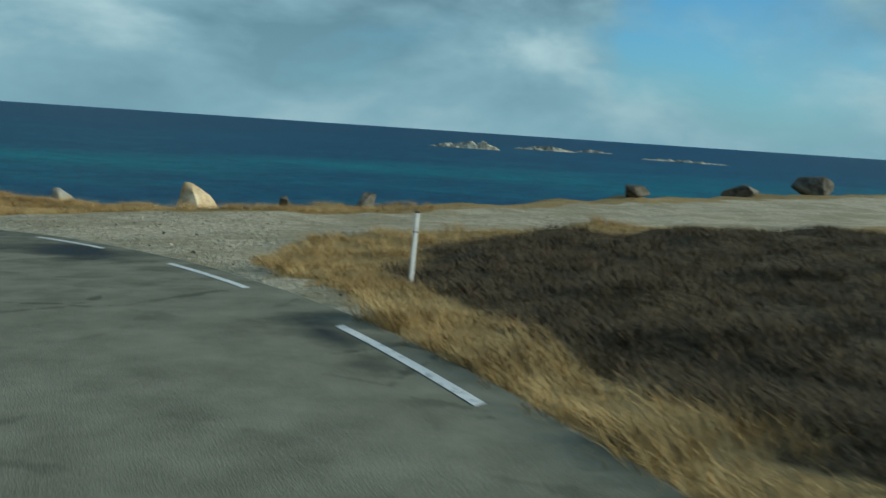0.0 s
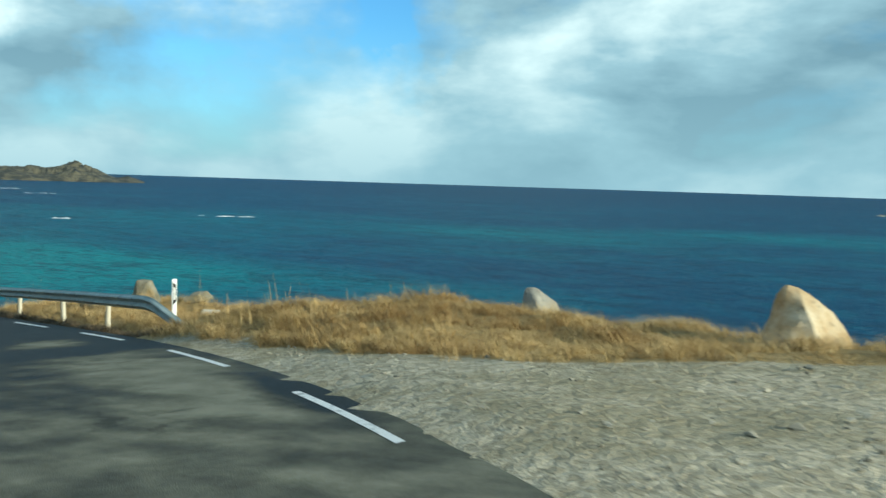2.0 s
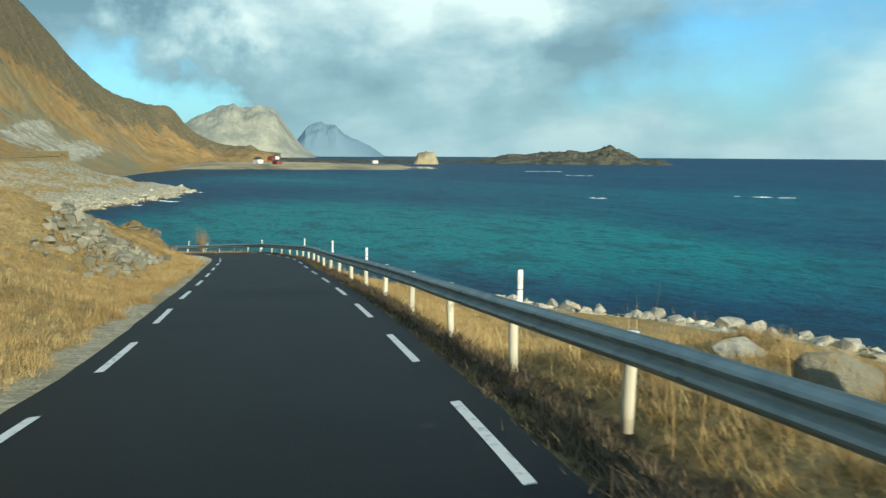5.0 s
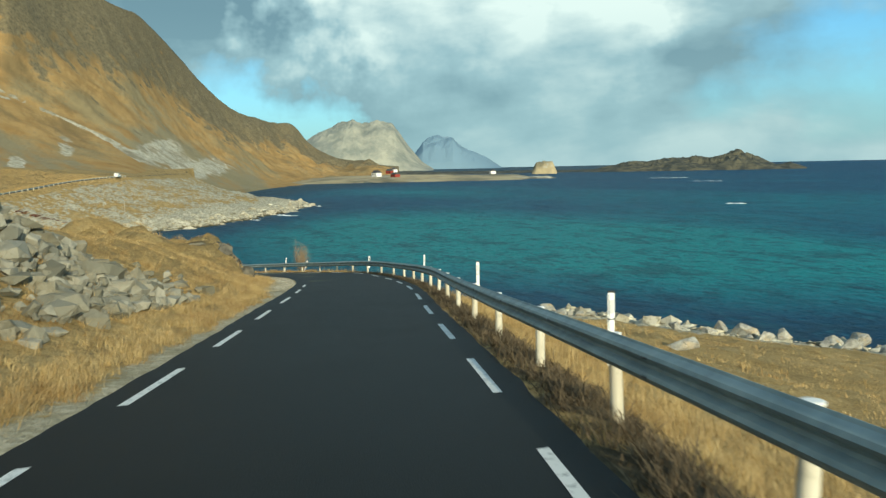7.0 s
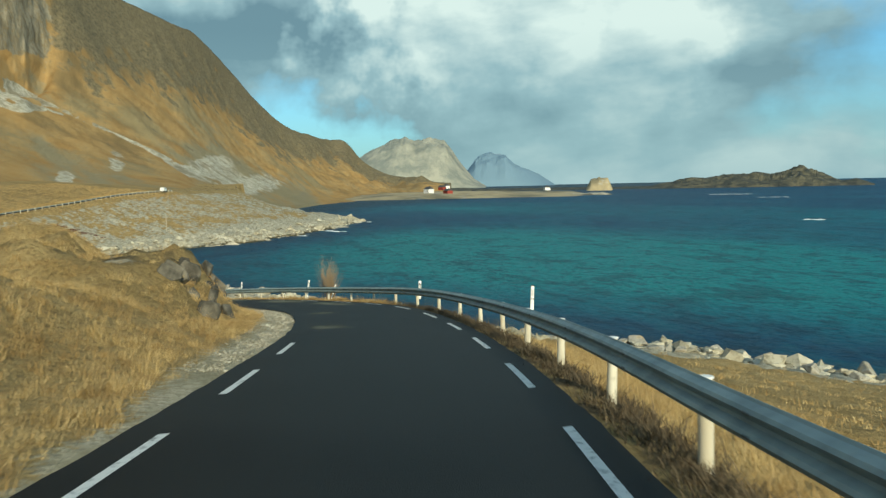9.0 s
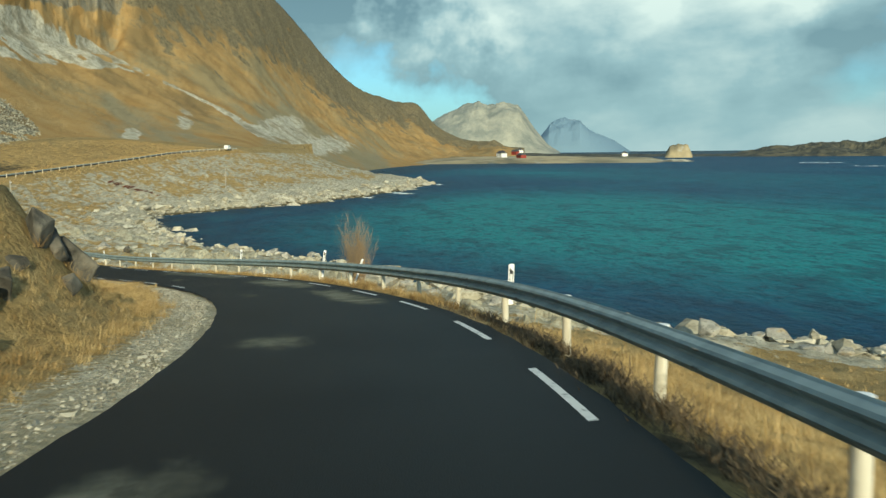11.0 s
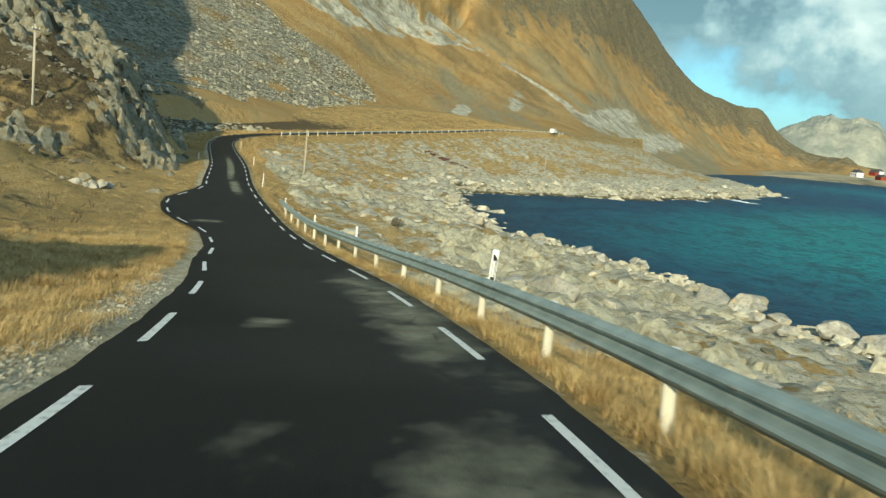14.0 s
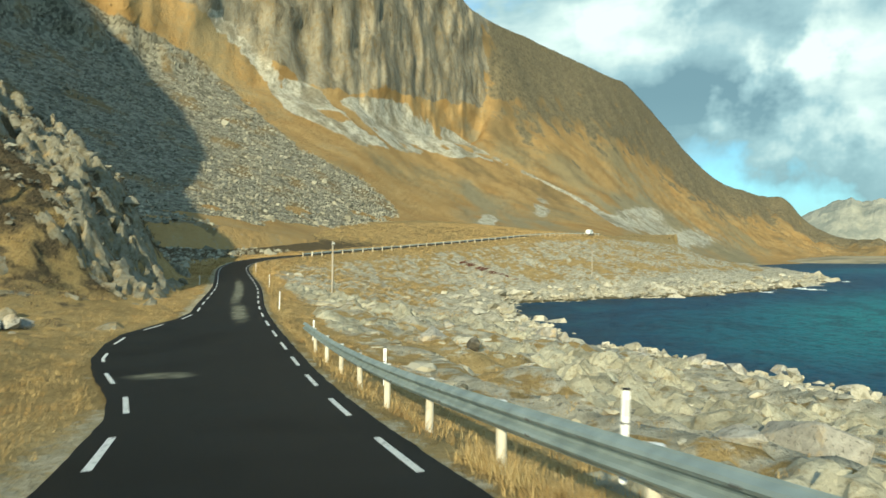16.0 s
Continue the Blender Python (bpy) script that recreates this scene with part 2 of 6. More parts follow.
    n1, n2, n3, n4 = g.noise(0.010, 6), g.noise(0.045, 7, 0.6), g.noise(0.28, 6, 0.65), g.noise(1.1, 4)
    grass = g.mix(g.ramp(n2, [(0.34, 0.0), (0.64, 1.0)]), (0.325, 0.200, 0.076), (0.405, 0.275, 0.120))
    grass = g.mix(g.ramp(n4, [(0.50, 0.0), (0.72, 0.35)]), grass, (0.30, 0.175, 0.065))
    wander = g.math("ADD", g.attr("streak"), g.math("MULTIPLY", g.math("SUBTRACT", n2, 0.5), 0.55))
    grass = g.mix(g.ramp(wander, [(0.56, 0.0), (0.74, 0.85)]), grass, (0.25, 0.225, 0.145))
    grass = g.mix(g.ramp(wander, [(0.22, 0.8), (0.38, 0.0)]), grass, (0.215, 0.155, 0.075))
    grass = g.mix(g.ramp(g.math("ADD", n1, g.math("MULTIPLY", g.math("SUBTRACT", n3, 0.5), 0.25)), [(0.54, 0.0), (0.64, 0.7)]), grass, (0.25, 0.215, 0.125))
    grass = g.mix(g.ramp(n3, [(0.60, 0.0), (0.74, 0.45)]), grass, (0.19, 0.125, 0.055))
    speck = g.math("ADD", g.noise(0.5, 5, 0.7), g.math("MULTIPLY", g.math("SUBTRACT", n2, 0.5), 0.6))
    grass = g.mix(g.ramp(speck, [(0.64, 0.0), (0.72, 0.5)]), grass, (0.33, 0.30, 0.225))
    crag = g.mix(g.ramp(g.noise(0.10, 7, 0.65, (1, 1, 0.35)), [(0.35, 0.0), (0.62, 1.0)]), (0.15, 0.132, 0.092), (0.33, 0.295, 0.215))
    crag = g.mix(g.ramp(n3, [(0.50, 0.0), (0.66, 0.6)]), crag, (0.24, 0.165, 0.07))
    crag = g.mix(g.ramp(g.noise(0.16, 6, 0.7, (1, 1, 0.10)), [(0.54, 0.0), (0.66, 0.6)]), crag, (0.075, 0.066, 0.05))
    pale = g.mix(g.ramp(n3, [(0.35, 0.0), (0.62, 1.0)]), (0.29, 0.268, 0.20), (0.58, 0.54, 0.43))
    pale = g.mix(g.ramp(n2, [(0.50, 0.0), (0.62, 0.7)]), pale, (0.20, 0.165, 0.10))
    stones = g.cells(0.55, out="Color")
    scree = g.mix(g.ramp(stones, [(0.15, 0.0), (0.85, 1.0)]), (0.11, 0.102, 0.075), (0.33, 0.31, 0.235))
    scree = g.mix(g.ramp(n2, [(0.54, 0.0), (0.64, 0.8)]), scree, (0.22, 0.15, 0.065))

    def zone(base, name, over, wob, k):
        v = g.math("ADD", g.attr(name), g.math("MULTIPLY", g.math("SUBTRACT", wob, 0.5), k))
        return g.mix(g.ramp(v, [(0.44, 0.0), (0.56, 1.0)]), base, over)

    # brown growth kept dark: the upper slopes' shade is put into this colour
    shaded_moor = g.mix(g.ramp(n3, [(0.36, 0.0), (0.64, 1.0)]), (0.105, 0.088, 0.055), (0.23, 0.185, 0.105))
    shaded_moor = g.mix(g.ramp(n4, [(0.52, 0.0), (0.68, 0.6)]), shaded_moor, (0.27, 0.245, 0.175))
    c = zone(grass, "upper", shaded_moor, n2, 1.2)
    c = zone(c, "crag", crag, n2, 1.5)
    c = zone(c, "scree", scree, n2, 1.2)
    c = zone(c, "pale", pale, n2, 1.3)
    g.colour(c)
    b1 = g.bump(n4, 0.7, 0.4)
    b2 = g.bump(stones, 0.4, 0.4, b1)
    g.bump(n3, 0.9, 1.3, b2)
    # sea
    m = M["sea"] = material("sea_water", 0.5, spec=0.06)
    g = Graph(m)
    depth = g.attr("shoal")
    patch = g.noise(0.0055, 5, 0.55, (1, 2.2, 1))
    shoal = g.math("ADD", depth, g.math("MULTIPLY", g.math("SUBTRACT", patch, 0.5), 0.9))
    c = g.ramp(shoal, [(0.10, (0.0035, 0.046, 0.112)), (0.42, (0.0050, 0.080, 0.155)), (0.64, (0.008, 0.150, 0.200)), (0.92, (0.018, 0.265, 0.275))])
    swell = g.noise(0.060, 6, 0.70, (1, 1.8, 1))
    chop = g.noise(0.26, 5, 0.72, (1, 1.7, 1), distort=0.4)
    fine = g.noise(0.9, 4, 0.7, (1, 1.6, 1))
    # dark troughs and pale wave faces in the colour, in place of reflections
    c = g.mix(g.ramp(swell, [(0.49, 0.0), (0.62, 0.55)]), c, (0.0025, 0.024, 0.052))
    c = g.mix(g.ramp(chop, [(0.50, 0.0), (0.62, 0.66)]), c, (0.0025, 0.027, 0.060))
    c = g.mix(g.ramp(swell, [(0.36, 0.35), (0.47, 0.0)]), c, (0.022, 0.165, 0.205))
    c = g.mix(g.ramp(chop, [(0.33, 0.45), (0.44, 0.0)]), c, (0.040, 0.200, 0.240))
    c = g.mix(g.ramp(fine, [(0.50, 0.0), (0.64, 0.60)]), c, (0.0030, 0.026, 0.052))
    c = g.mix(g.math("MULTIPLY", g.attr("near"), g.ramp(g.noise(0.10, 5, 0.65), [(0.35, 0.2), (0.6, 0.9)])), c, (0.020, 0.040, 0.044))
    cap = g.math("ADD", chop, g.math("MULTIPLY", g.math("SUBTRACT", g.noise(0.03, 4, 0.6), 0.5), 0.5))
    c = g.mix(g.ramp(cap, [(0.155, 0.8), (0.20, 0.0)]), c, (0.45, 0.56, 0.60))
    c = g.mix(g.ramp(g.math("ADD", g.attr("foam"), g.math("MULTIPLY", g.math("SUBTRACT", g.noise(0.35, 6, 0.7), 0.5), 1.5)), [(0.62, 0.0), (0.78, 1.0)]), c, (0.75, 0.80, 0.80))
    g.colour(c)
    b1 = g.bump(fine, 0.7, 0.25)
    g.bump(chop, 0.9, 0.9, b1)
    # rock of boulders
    m = M["rock"] = material("boulder_rock", 0.9, spec=0.2)
    g = Graph(m)
    tc = g.node("ShaderNodeTexCoord").outputs["Object"]
    base = g.mix(g.random(), (0.36, 0.34, 0.285), (0.54, 0.51, 0.43))
    c = g.mix(g.ramp(g.noise(1.6, 7, 0.65), [(0.40, 0.0), (0.62, 1.0)]), base, (0.27, 0.255, 0.215))
    c = g.mix(g.ramp(g.noise(0.9, 5), [(0.54, 0.0), (0.70, 0.8)]), c, (0.48, 0.36, 0.20))
    c = g.mix(g.ramp(g.noise(5, 5, 0.7), [(0.56, 0.0), (0.66, 0.8)]), c, (0.075, 0.07, 0.055))
    g.colour(c)
    b1 = g.bump(g.noise(18, 4), 0.4, 0.03)
    g.bump(g.noise(3.5, 6, 0.65), 0.8, 0.12, b1)
    m = M["outcrop_rock"] = material("outcrop_rock", 0.9, spec=0.2)
    g = Graph(m)
    c = g.mix(g.random(), (0.15, 0.14, 0.102), (0.32, 0.30, 0.23))
    c = g.mix(g.ramp(g.noise(1.3, 7, 0.65), [(0.42, 0.0), (0.62, 0.9)]), c, (0.15, 0.128, 0.075))
    c = g.mix(g.ramp(g.noise(0.7, 5), [(0.55, 0.0), (0.68, 0.8)]), c, (0.34, 0.235, 0.10))
    g.colour(c)
    g.bump(g.noise(3.5, 6, 0.7), 0.9, 0.16)
    # bend_rock is stained and also holds the outcrop's shade in its colour
    for name, lo, hi, stain_shade in (("slope_rock", (0.25, 0.23, 0.16), (0.49, 0.455, 0.335), (0.19, 0.145, 0.07)), ("bend_rock", (0.10, 0.095, 0.075), (0.34, 0.32, 0.255), (0.05, 0.045, 0.035))):
        m = M[name] = material(name, 0.92, spec=0.15)
        g = Graph(m)
        c = g.mix(g.ramp(g.noise(0.35, 6, 0.65), [(0.36, 0.0), (0.64, 1.0)]), lo, hi)
        c = g.mix(g.ramp(g.noise(1.7, 7, 0.68), [(0.52, 0.0), (0.66, 0.75)]), c, stain_shade)
        c = g.mix(g.ramp(g.noise(7, 5, 0.7), [(0.56, 0.0), (0.68, 0.6)]), c, (0.075, 0.07, 0.055))
        g.colour(c)
        b1 = g.bump(g.noise(14, 4), 0.4, 0.03)
        g.bump(g.noise(3.2, 6, 0.68), 0.9, 0.14, b1)
    m = M["tan_rock"] = material("tan_rock", 0.9, spec=0.2)
    g = Graph(m)
    c = g.mix(g.ramp(g.noise(1.1, 6, 0.6), [(0.38, 0.0), (0.62, 1.0)]), (0.40, 0.27, 0.13), (0.60, 0.50, 0.34))
    c = g.mix(g.ramp(g.noise(4, 6, 0.7), [(0.55, 0.0), (0.68, 0.7)]), c, (0.22, 0.17, 0.10))
    g.colour(c)
    g.bump(g.noise(5, 6, 0.65), 0.6, 0.06)
    m = M["dark_rock"] = material("dark_rock", 0.9, spec=0.2)
    g = Graph(m)
    c = g.mix(g.ramp(g.noise(1.4, 6), [(0.4, 0.0), (0.65, 1.0)]), (0.055, 0.052, 0.043), (0.20, 0.18, 0.14))
    g.colour(c)
    g.bump(g.noise(4, 6, 0.65), 0.8, 0.12)
    # galvanised steel
    m = M["steel"] = material("galvanised_steel", 0.55, 0.14)
    g = Graph(m)
    c = g.mix(g.ramp(g.noise(2.2, 5), [(0.35, 0.0), (0.65, 1.0)]), (0.23, 0.29, 0.288), (0.34, 0.41, 0.40))
    c = g.mix(g.ramp(g.noise(7, 5, 0.7), [(0.60, 0.0), (0.74, 0.7)]), c, (0.17, 0.17, 0.155))
    g.colour(c)
    g.roughness(g.ramp(g.noise(5, 4), [(0.3, 0.48), (0.7, 0.70)]))
    g.bump(g.noise(12, 3), 0.12, 0.02)
    m = M["bolt"] = material("bolt_steel", 0.5, 0.8)
    Graph(m).colour((0.16, 0.16, 0.15))
    # weathered pale timber of the rail posts
    m = M["post_wood"] = material("pale_post_wood", 0.85)
    g = Graph(m)
    c = g.mix(g.ramp(g.noise(5, 5, 0.6, (1, 1, 0.12)), [(0.38, 0.0), (0.66, 1.0)]), (0.52, 0.46, 0.34), (0.70, 0.66, 0.54))
    c = g.mix(g.ramp(g.noise(3, 4), [(0.60, 0.0), (0.74, 0.6)]), c, (0.26, 0.23, 0.16))
    g.colour(c)
    g.bump(g.noise(40, 3, 0.5, (1, 1, 0.06)), 0.4, 0.01)
    for name, rgb, rough in (("white_plastic", (0.80, 0.80, 0.78), 0.45), ("black_plastic", (0.025, 0.025, 0.025), 0.5), ("reflector", (0.62, 0.62, 0.60), 0.2),
                             ("white_wall", (0.78, 0.77, 0.74), 0.7), ("red_wall", (0.28, 0.045, 0.03), 0.7), ("roof", (0.07, 0.07, 0.075), 0.7),
                             ("grey_wood", (0.42, 0.37, 0.29), 0.85), ("red_wood", (0.10, 0.042, 0.026), 0.85), ("window_dark", (0.02, 0.025, 0.03), 0.1)):
        m = M[name] = material(name, rough)
        g = Graph(m)
        dirt = tuple(v * 0.6 + 0.02 for v in rgb)
        g.colour(g.mix(g.ramp(g.noise(6, 5, 0.65), [(0.55, 0.0), (0.75, 0.6)]), rgb, dirt))
    m = M["grass_blade"] = material("dry_grass", 0.9, spec=0.1)
    g = Graph(m)
    c = g.mix(g.random(True), (0.42, 0.285, 0.105), (0.70, 0.52, 0.255))
    c = g.mix(g.ramp(g.noise(0.5, 4), [(0.44, 0.0), (0.68, 0.7)]), c, (0.29, 0.165, 0.058))
    c = g.mix(g.ramp(g.noise(2.6, 4, 0.6), [(0.47, 0.0), (0.60, 0.68)]), c, (0.19, 0.118, 0.047))
    g.colour(c)
    m = M["heather"] = material("heather_twigs", 0.95, spec=0.05)
    g = Graph(m)
    g.colour(g.mix(g.random(True), (0.055, 0.043, 0.028), (0.185, 0.138, 0.085)))
    m = M["twig"] = material("bare_twigs", 0.9)
    g = Graph(m)
    g.colour(g.mix(g.random(True), (0.21, 0.145, 0.085), (0.40, 0.30, 0.185)))
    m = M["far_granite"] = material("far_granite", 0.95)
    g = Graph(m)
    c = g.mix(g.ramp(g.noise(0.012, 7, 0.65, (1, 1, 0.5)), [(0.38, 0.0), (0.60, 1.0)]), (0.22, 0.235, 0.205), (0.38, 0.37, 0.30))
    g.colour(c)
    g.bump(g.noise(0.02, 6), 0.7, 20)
    # bluish distance haze mixed into the rock colour; paler snow higher up
    m = M["far_hazed"] = material("hazed_mountain", 0.95)
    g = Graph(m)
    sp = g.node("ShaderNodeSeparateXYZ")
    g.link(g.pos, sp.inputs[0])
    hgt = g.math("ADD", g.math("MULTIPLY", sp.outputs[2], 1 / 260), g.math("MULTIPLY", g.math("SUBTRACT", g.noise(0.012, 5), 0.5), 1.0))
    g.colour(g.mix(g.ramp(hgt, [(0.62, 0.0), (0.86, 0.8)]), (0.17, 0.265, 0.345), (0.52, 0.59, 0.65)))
    m = M["foam"] = material("sea_foam", 0.9)
    g = Graph(m)
    g.colour(g.mix(g.ramp(g.noise(0.9, 5), [(0.4, 0.0), (0.65, 1.0)]), (0.86, 0.88, 0.88), (0.50, 0.62, 0.66)))
    m = M["islet"] = material("islet_rock", 0.95)
    g = Graph(m)
    c = g.mix(g.ramp(g.noise(0.05, 6), [(0.42, 0.0), (0.60, 1.0)]), (0.045, 0.05, 0.045), (0.12, 0.11, 0.075))
    g.colour(c)
    g.bump(g.noise(0.1, 6), 1.0, 4)
    m = M["pale_shore"] = material("pale_shore_rock", 0.95)
    g = Graph(m)
    g.colour(g.mix(g.ramp(g.noise(0.09, 6, 0.65), [(0.42, 0.0), (0.58, 1.0)]), (0.12, 0.115, 0.09), (0.50, 0.46, 0.35)))
    m = M["headland"] = material("headland_grass", 0.95)
    g = Graph(m)
    c = g.mix(g.ramp(g.noise(0.02, 6), [(0.40, 0.0), (0.60, 1.0)]), (0.22, 0.19, 0.12), (0.43, 0.35, 0.21))
    c = g.mix(g.ramp(g.noise(0.06, 5), [(0.58, 0.0), (0.68, 0.8)]), c, (0.40, 0.38, 0.33))
    g.colour(c)
    return M


M = make_materials()


# ---- mesh helpers ----
def mesh_object(name, verts, faces, mat, parent=None, smooth=True, attrs=None, label=""):
    me = bpy.data.meshes.new(name)
    me.from_pydata([tuple(map(float, v)) for v in verts], [], faces)
    me.materials.append(mat)
    if smooth:
        me.polygons.foreach_set("use_smooth", [True] * len(me.polygons))
    for key, values in (attrs or {}).items():
        a = me.attributes.new(key, "FLOAT", "POINT")
        a.data.foreach_set("value", np.asarray(values, dtype=np.float32))
    me.update()
    ob = new(name, me)
    if parent:
        ob.parent = parent
    if label:
        tagged(ob, label)
    return ob


def part(name, bm, mat, parent, label="", smooth=False):
    me = bpy.data.meshes.new(name)
    bm.to_mesh(me)
    bm.free()
    me.materials.append(mat)
    if smooth:
        me.polygons.foreach_set("use_smooth", [True] * len(me.polygons))
    ob = new(name, me)
    if parent:
        ob.parent = parent
    if label:
        tagged(ob, label)
    return ob


def box(size, centre=(0, 0, 0), bevel=0.0, segments=2):
    bm = bmesh.new()
    bmesh.ops.create_cube(bm, size=1.0)
    for v in bm.verts:
        v.co = Vector([v.co[k] * size[k] + centre[k] for k in range(3)])
    if bevel:
        bmesh.ops.bevel(bm, geom=list(bm.edges), offset=bevel, segments=segments, affect="EDGES")
    return bm


def tube(points, radii, sides=8):
    """A bmesh tube along points with a radius at each."""
    bm = bmesh.new()
    rings = []
    for i, p in enumerate(points):
        a, b = Vector(points[max(i - 1, 0)]), Vector(points[min(i + 1, len(points) - 1)])
        q = (b - a).to_track_quat("Z", "Y")
        rings.append([bm.verts.new(Vector(p) + q @ Vector((math.cos(2 * math.pi * k / sides) * radii[i], math.sin(2 * math.pi * k / sides) * radii[i], 0))) for k in range(sides)])
    for r0, r1 in zip(rings, rings[1:]):
        for k in range(sides):
            bm.faces.new((r0[k], r0[(k + 1) % sides], r1[(k + 1) % sides], r1[k]))
    bm.faces.new(rings[0][::-1])
    bm.faces.new(rings[-1])
    return bm


def grid_faces(nx, ny):
    i = np.arange(nx - 1)[:, None] * ny + np.arange(ny - 1)[None, :]
    return np.stack([i, i + ny, i + ny + 1, i + 1], -1).reshape(-1, 4).tolist()


# ---- plan ----
# road centre line: x, y, height of the asphalt
ROAD = [(5.27, -29.95, 1.6), (3.86, -14.89, 0.8), (0.24, 0.01, 0.0), (-3.21, 8.41, -0.44), (-7.74, 15.28, -0.99), (-13.78, 20.77, -1.61),
        (-21.48, 25.64, -2.56), (-31.76, 30.23, -3.8), (-42.27, 33.97, -4.85), (-52.53, 37.17, -5.74), (-63.1, 40.35, -6.75), (-74.1, 43.55, -7.8),
        (-85.46, 46.88, -8.87), (-99.5, 50.09, -10.33), (-111.1, 51.41, -11.43), (-123.21, 50.95, -12.74), (-135.19, 48.6, -13.98), (-147.69, 44.51, -15.3),
        (-154.15, 41.87, -15.97), (-171.23, 34.28, -17.45), (-187.64, 27.09, -18.2), (-210.44, 16.89, -18.25), (-240.64, 4.49, -18.0), (-279.64, -12.81, -17.5),
        (-300.03, -20.91, -17.1), (-320.02, -26.9, -16.6), (-340.0, -29.4, -16.1), (-360.98, -27.9, -15.5), (-405.97, -13.91, -13.3), (-449.96, 3.09, -10.8),
        (-491.97, 18.09, -8.4), (-548.97, 38.09, -7.0), (-619.97, 60.1, -6.8), (-719.97, 88.1, -6.5)]
# waterline of the near shore
SHORE = [(160, 150), (70, 128), (0, 118), (-60, 128), (-99, 133), (-124, 125), (-138, 116), (-161, 105), (-180, 90), (-209, 76), (-236, 65),
         (-254, 53), (-268, 43), (-290, 36), (-320, 27), (-350, 22), (-376, 27), (-395, 42), (-420, 68), (-450, 92), (-490, 112), (-540, 134),
         (-585, 150), (-612, 152), (-622, 140), (-640, 126), (-690, 132), (-760, 150), (-860, 190), (-960, 245), (-1060, 320), (-1150, 385)]


def spline(points, step):
    """Catmull-Rom through the points, sampled about every step metres."""
    p = [np.array(q, float) for q in points]
    p = [2 * p[0] - p[1]] + p + [2 * p[-1] - p[-2]]
    out = []
    for a, b, c, d in zip(p, p[1:], p[2:], p[3:]):
        n = max(1, int(np.linalg.norm(c - b) / step))
        for k in range(n):
            t = k / n
            out.append(0.5 * (2 * b + (c - a) * t + (2 * a - 5 * b + 4 * c - d) * t * t + (3 * b - a - 3 * c + d) * t ** 3))
    out.append(p[-2])
    return np.array(out)


road = spline(ROAD, 1.0)
for _ in range(12):
    road[1:-1] = 0.25 * road[:-2] + 0.5 * road[1:-1] + 0.25 * road[2:]
seg = np.linalg.norm(np.diff(road[:, :2], axis=0), axis=1)
road_s = np.r_[0, np.cumsum(seg)]
shore = spline([(x, y, 0) for x, y in SHORE], 3.0)[:, :2]
for p in shore:  # broken rocky outline round the bay
    k = min(max((-255 - p[0]) / 60, 0), 1)
    p[0] += k * 4.0 * noise.fractal((p[0] * 0.055, p[1] * 0.055, 4.0), 1.0, 2.0, 4)
    p[1] += k * 6.0 * noise.fractal((p[0] * 0.06, p[1] * 0.06, 9.0), 1.0, 2.0, 4)


def road_at(s):
    return np.array([np.interp(s, road_s, road[:, k]) for k in range(3)])


def road_frame(s):
    """Place, direction along and direction to the right of the road at s metres."""
    p, a, b = road_at(s), road_at(s - 0.5), road_at(s + 0.5)
    t = (b - a) / np.linalg.norm(b - a)
    r = np.array([t[1], -t[0], 0.0])
    return p, t, r / np.linalg.norm(r)


def beside(s, d, up=0.0):
    p, _, r = road_frame(s)
    return p + r * d + np.array([0, 0, up])


def nearest(poly, xy):
    """Index, distance and side (right positive) of the nearest point of a polyline for many places."""
    idx, dist = np.zeros(len(xy), int), np.zeros(len(xy))
    for a in range(0, len(xy), 4000):
        d2 = ((xy[a:a + 4000, None, :] - poly[None, :, :2]) ** 2).sum(-1)
        idx[a:a + 4000] = d2.argmin(1)
        dist[a:a + 4000] = np.sqrt(d2.min(1))
    tan = np.gradient(poly[:, :2], axis=0)[idx]
    off = xy - poly[idx, :2]
    side = np.sign(tan[:, 1] * off[:, 0] - tan[:, 0] * off[:, 1])
    along = (tan * off).sum(1) / np.linalg.norm(tan, axis=1)
    lateral = side * np.sqrt(np.maximum(dist ** 2 - np.where(dist < 8, along ** 2, 0), 0))
    return idx, dist, lateral, along


def smooth(a, b, x):
    t = np.clip((x - a) / (b - a), 0, 1)
    return t * t * (3 - 2 * t)


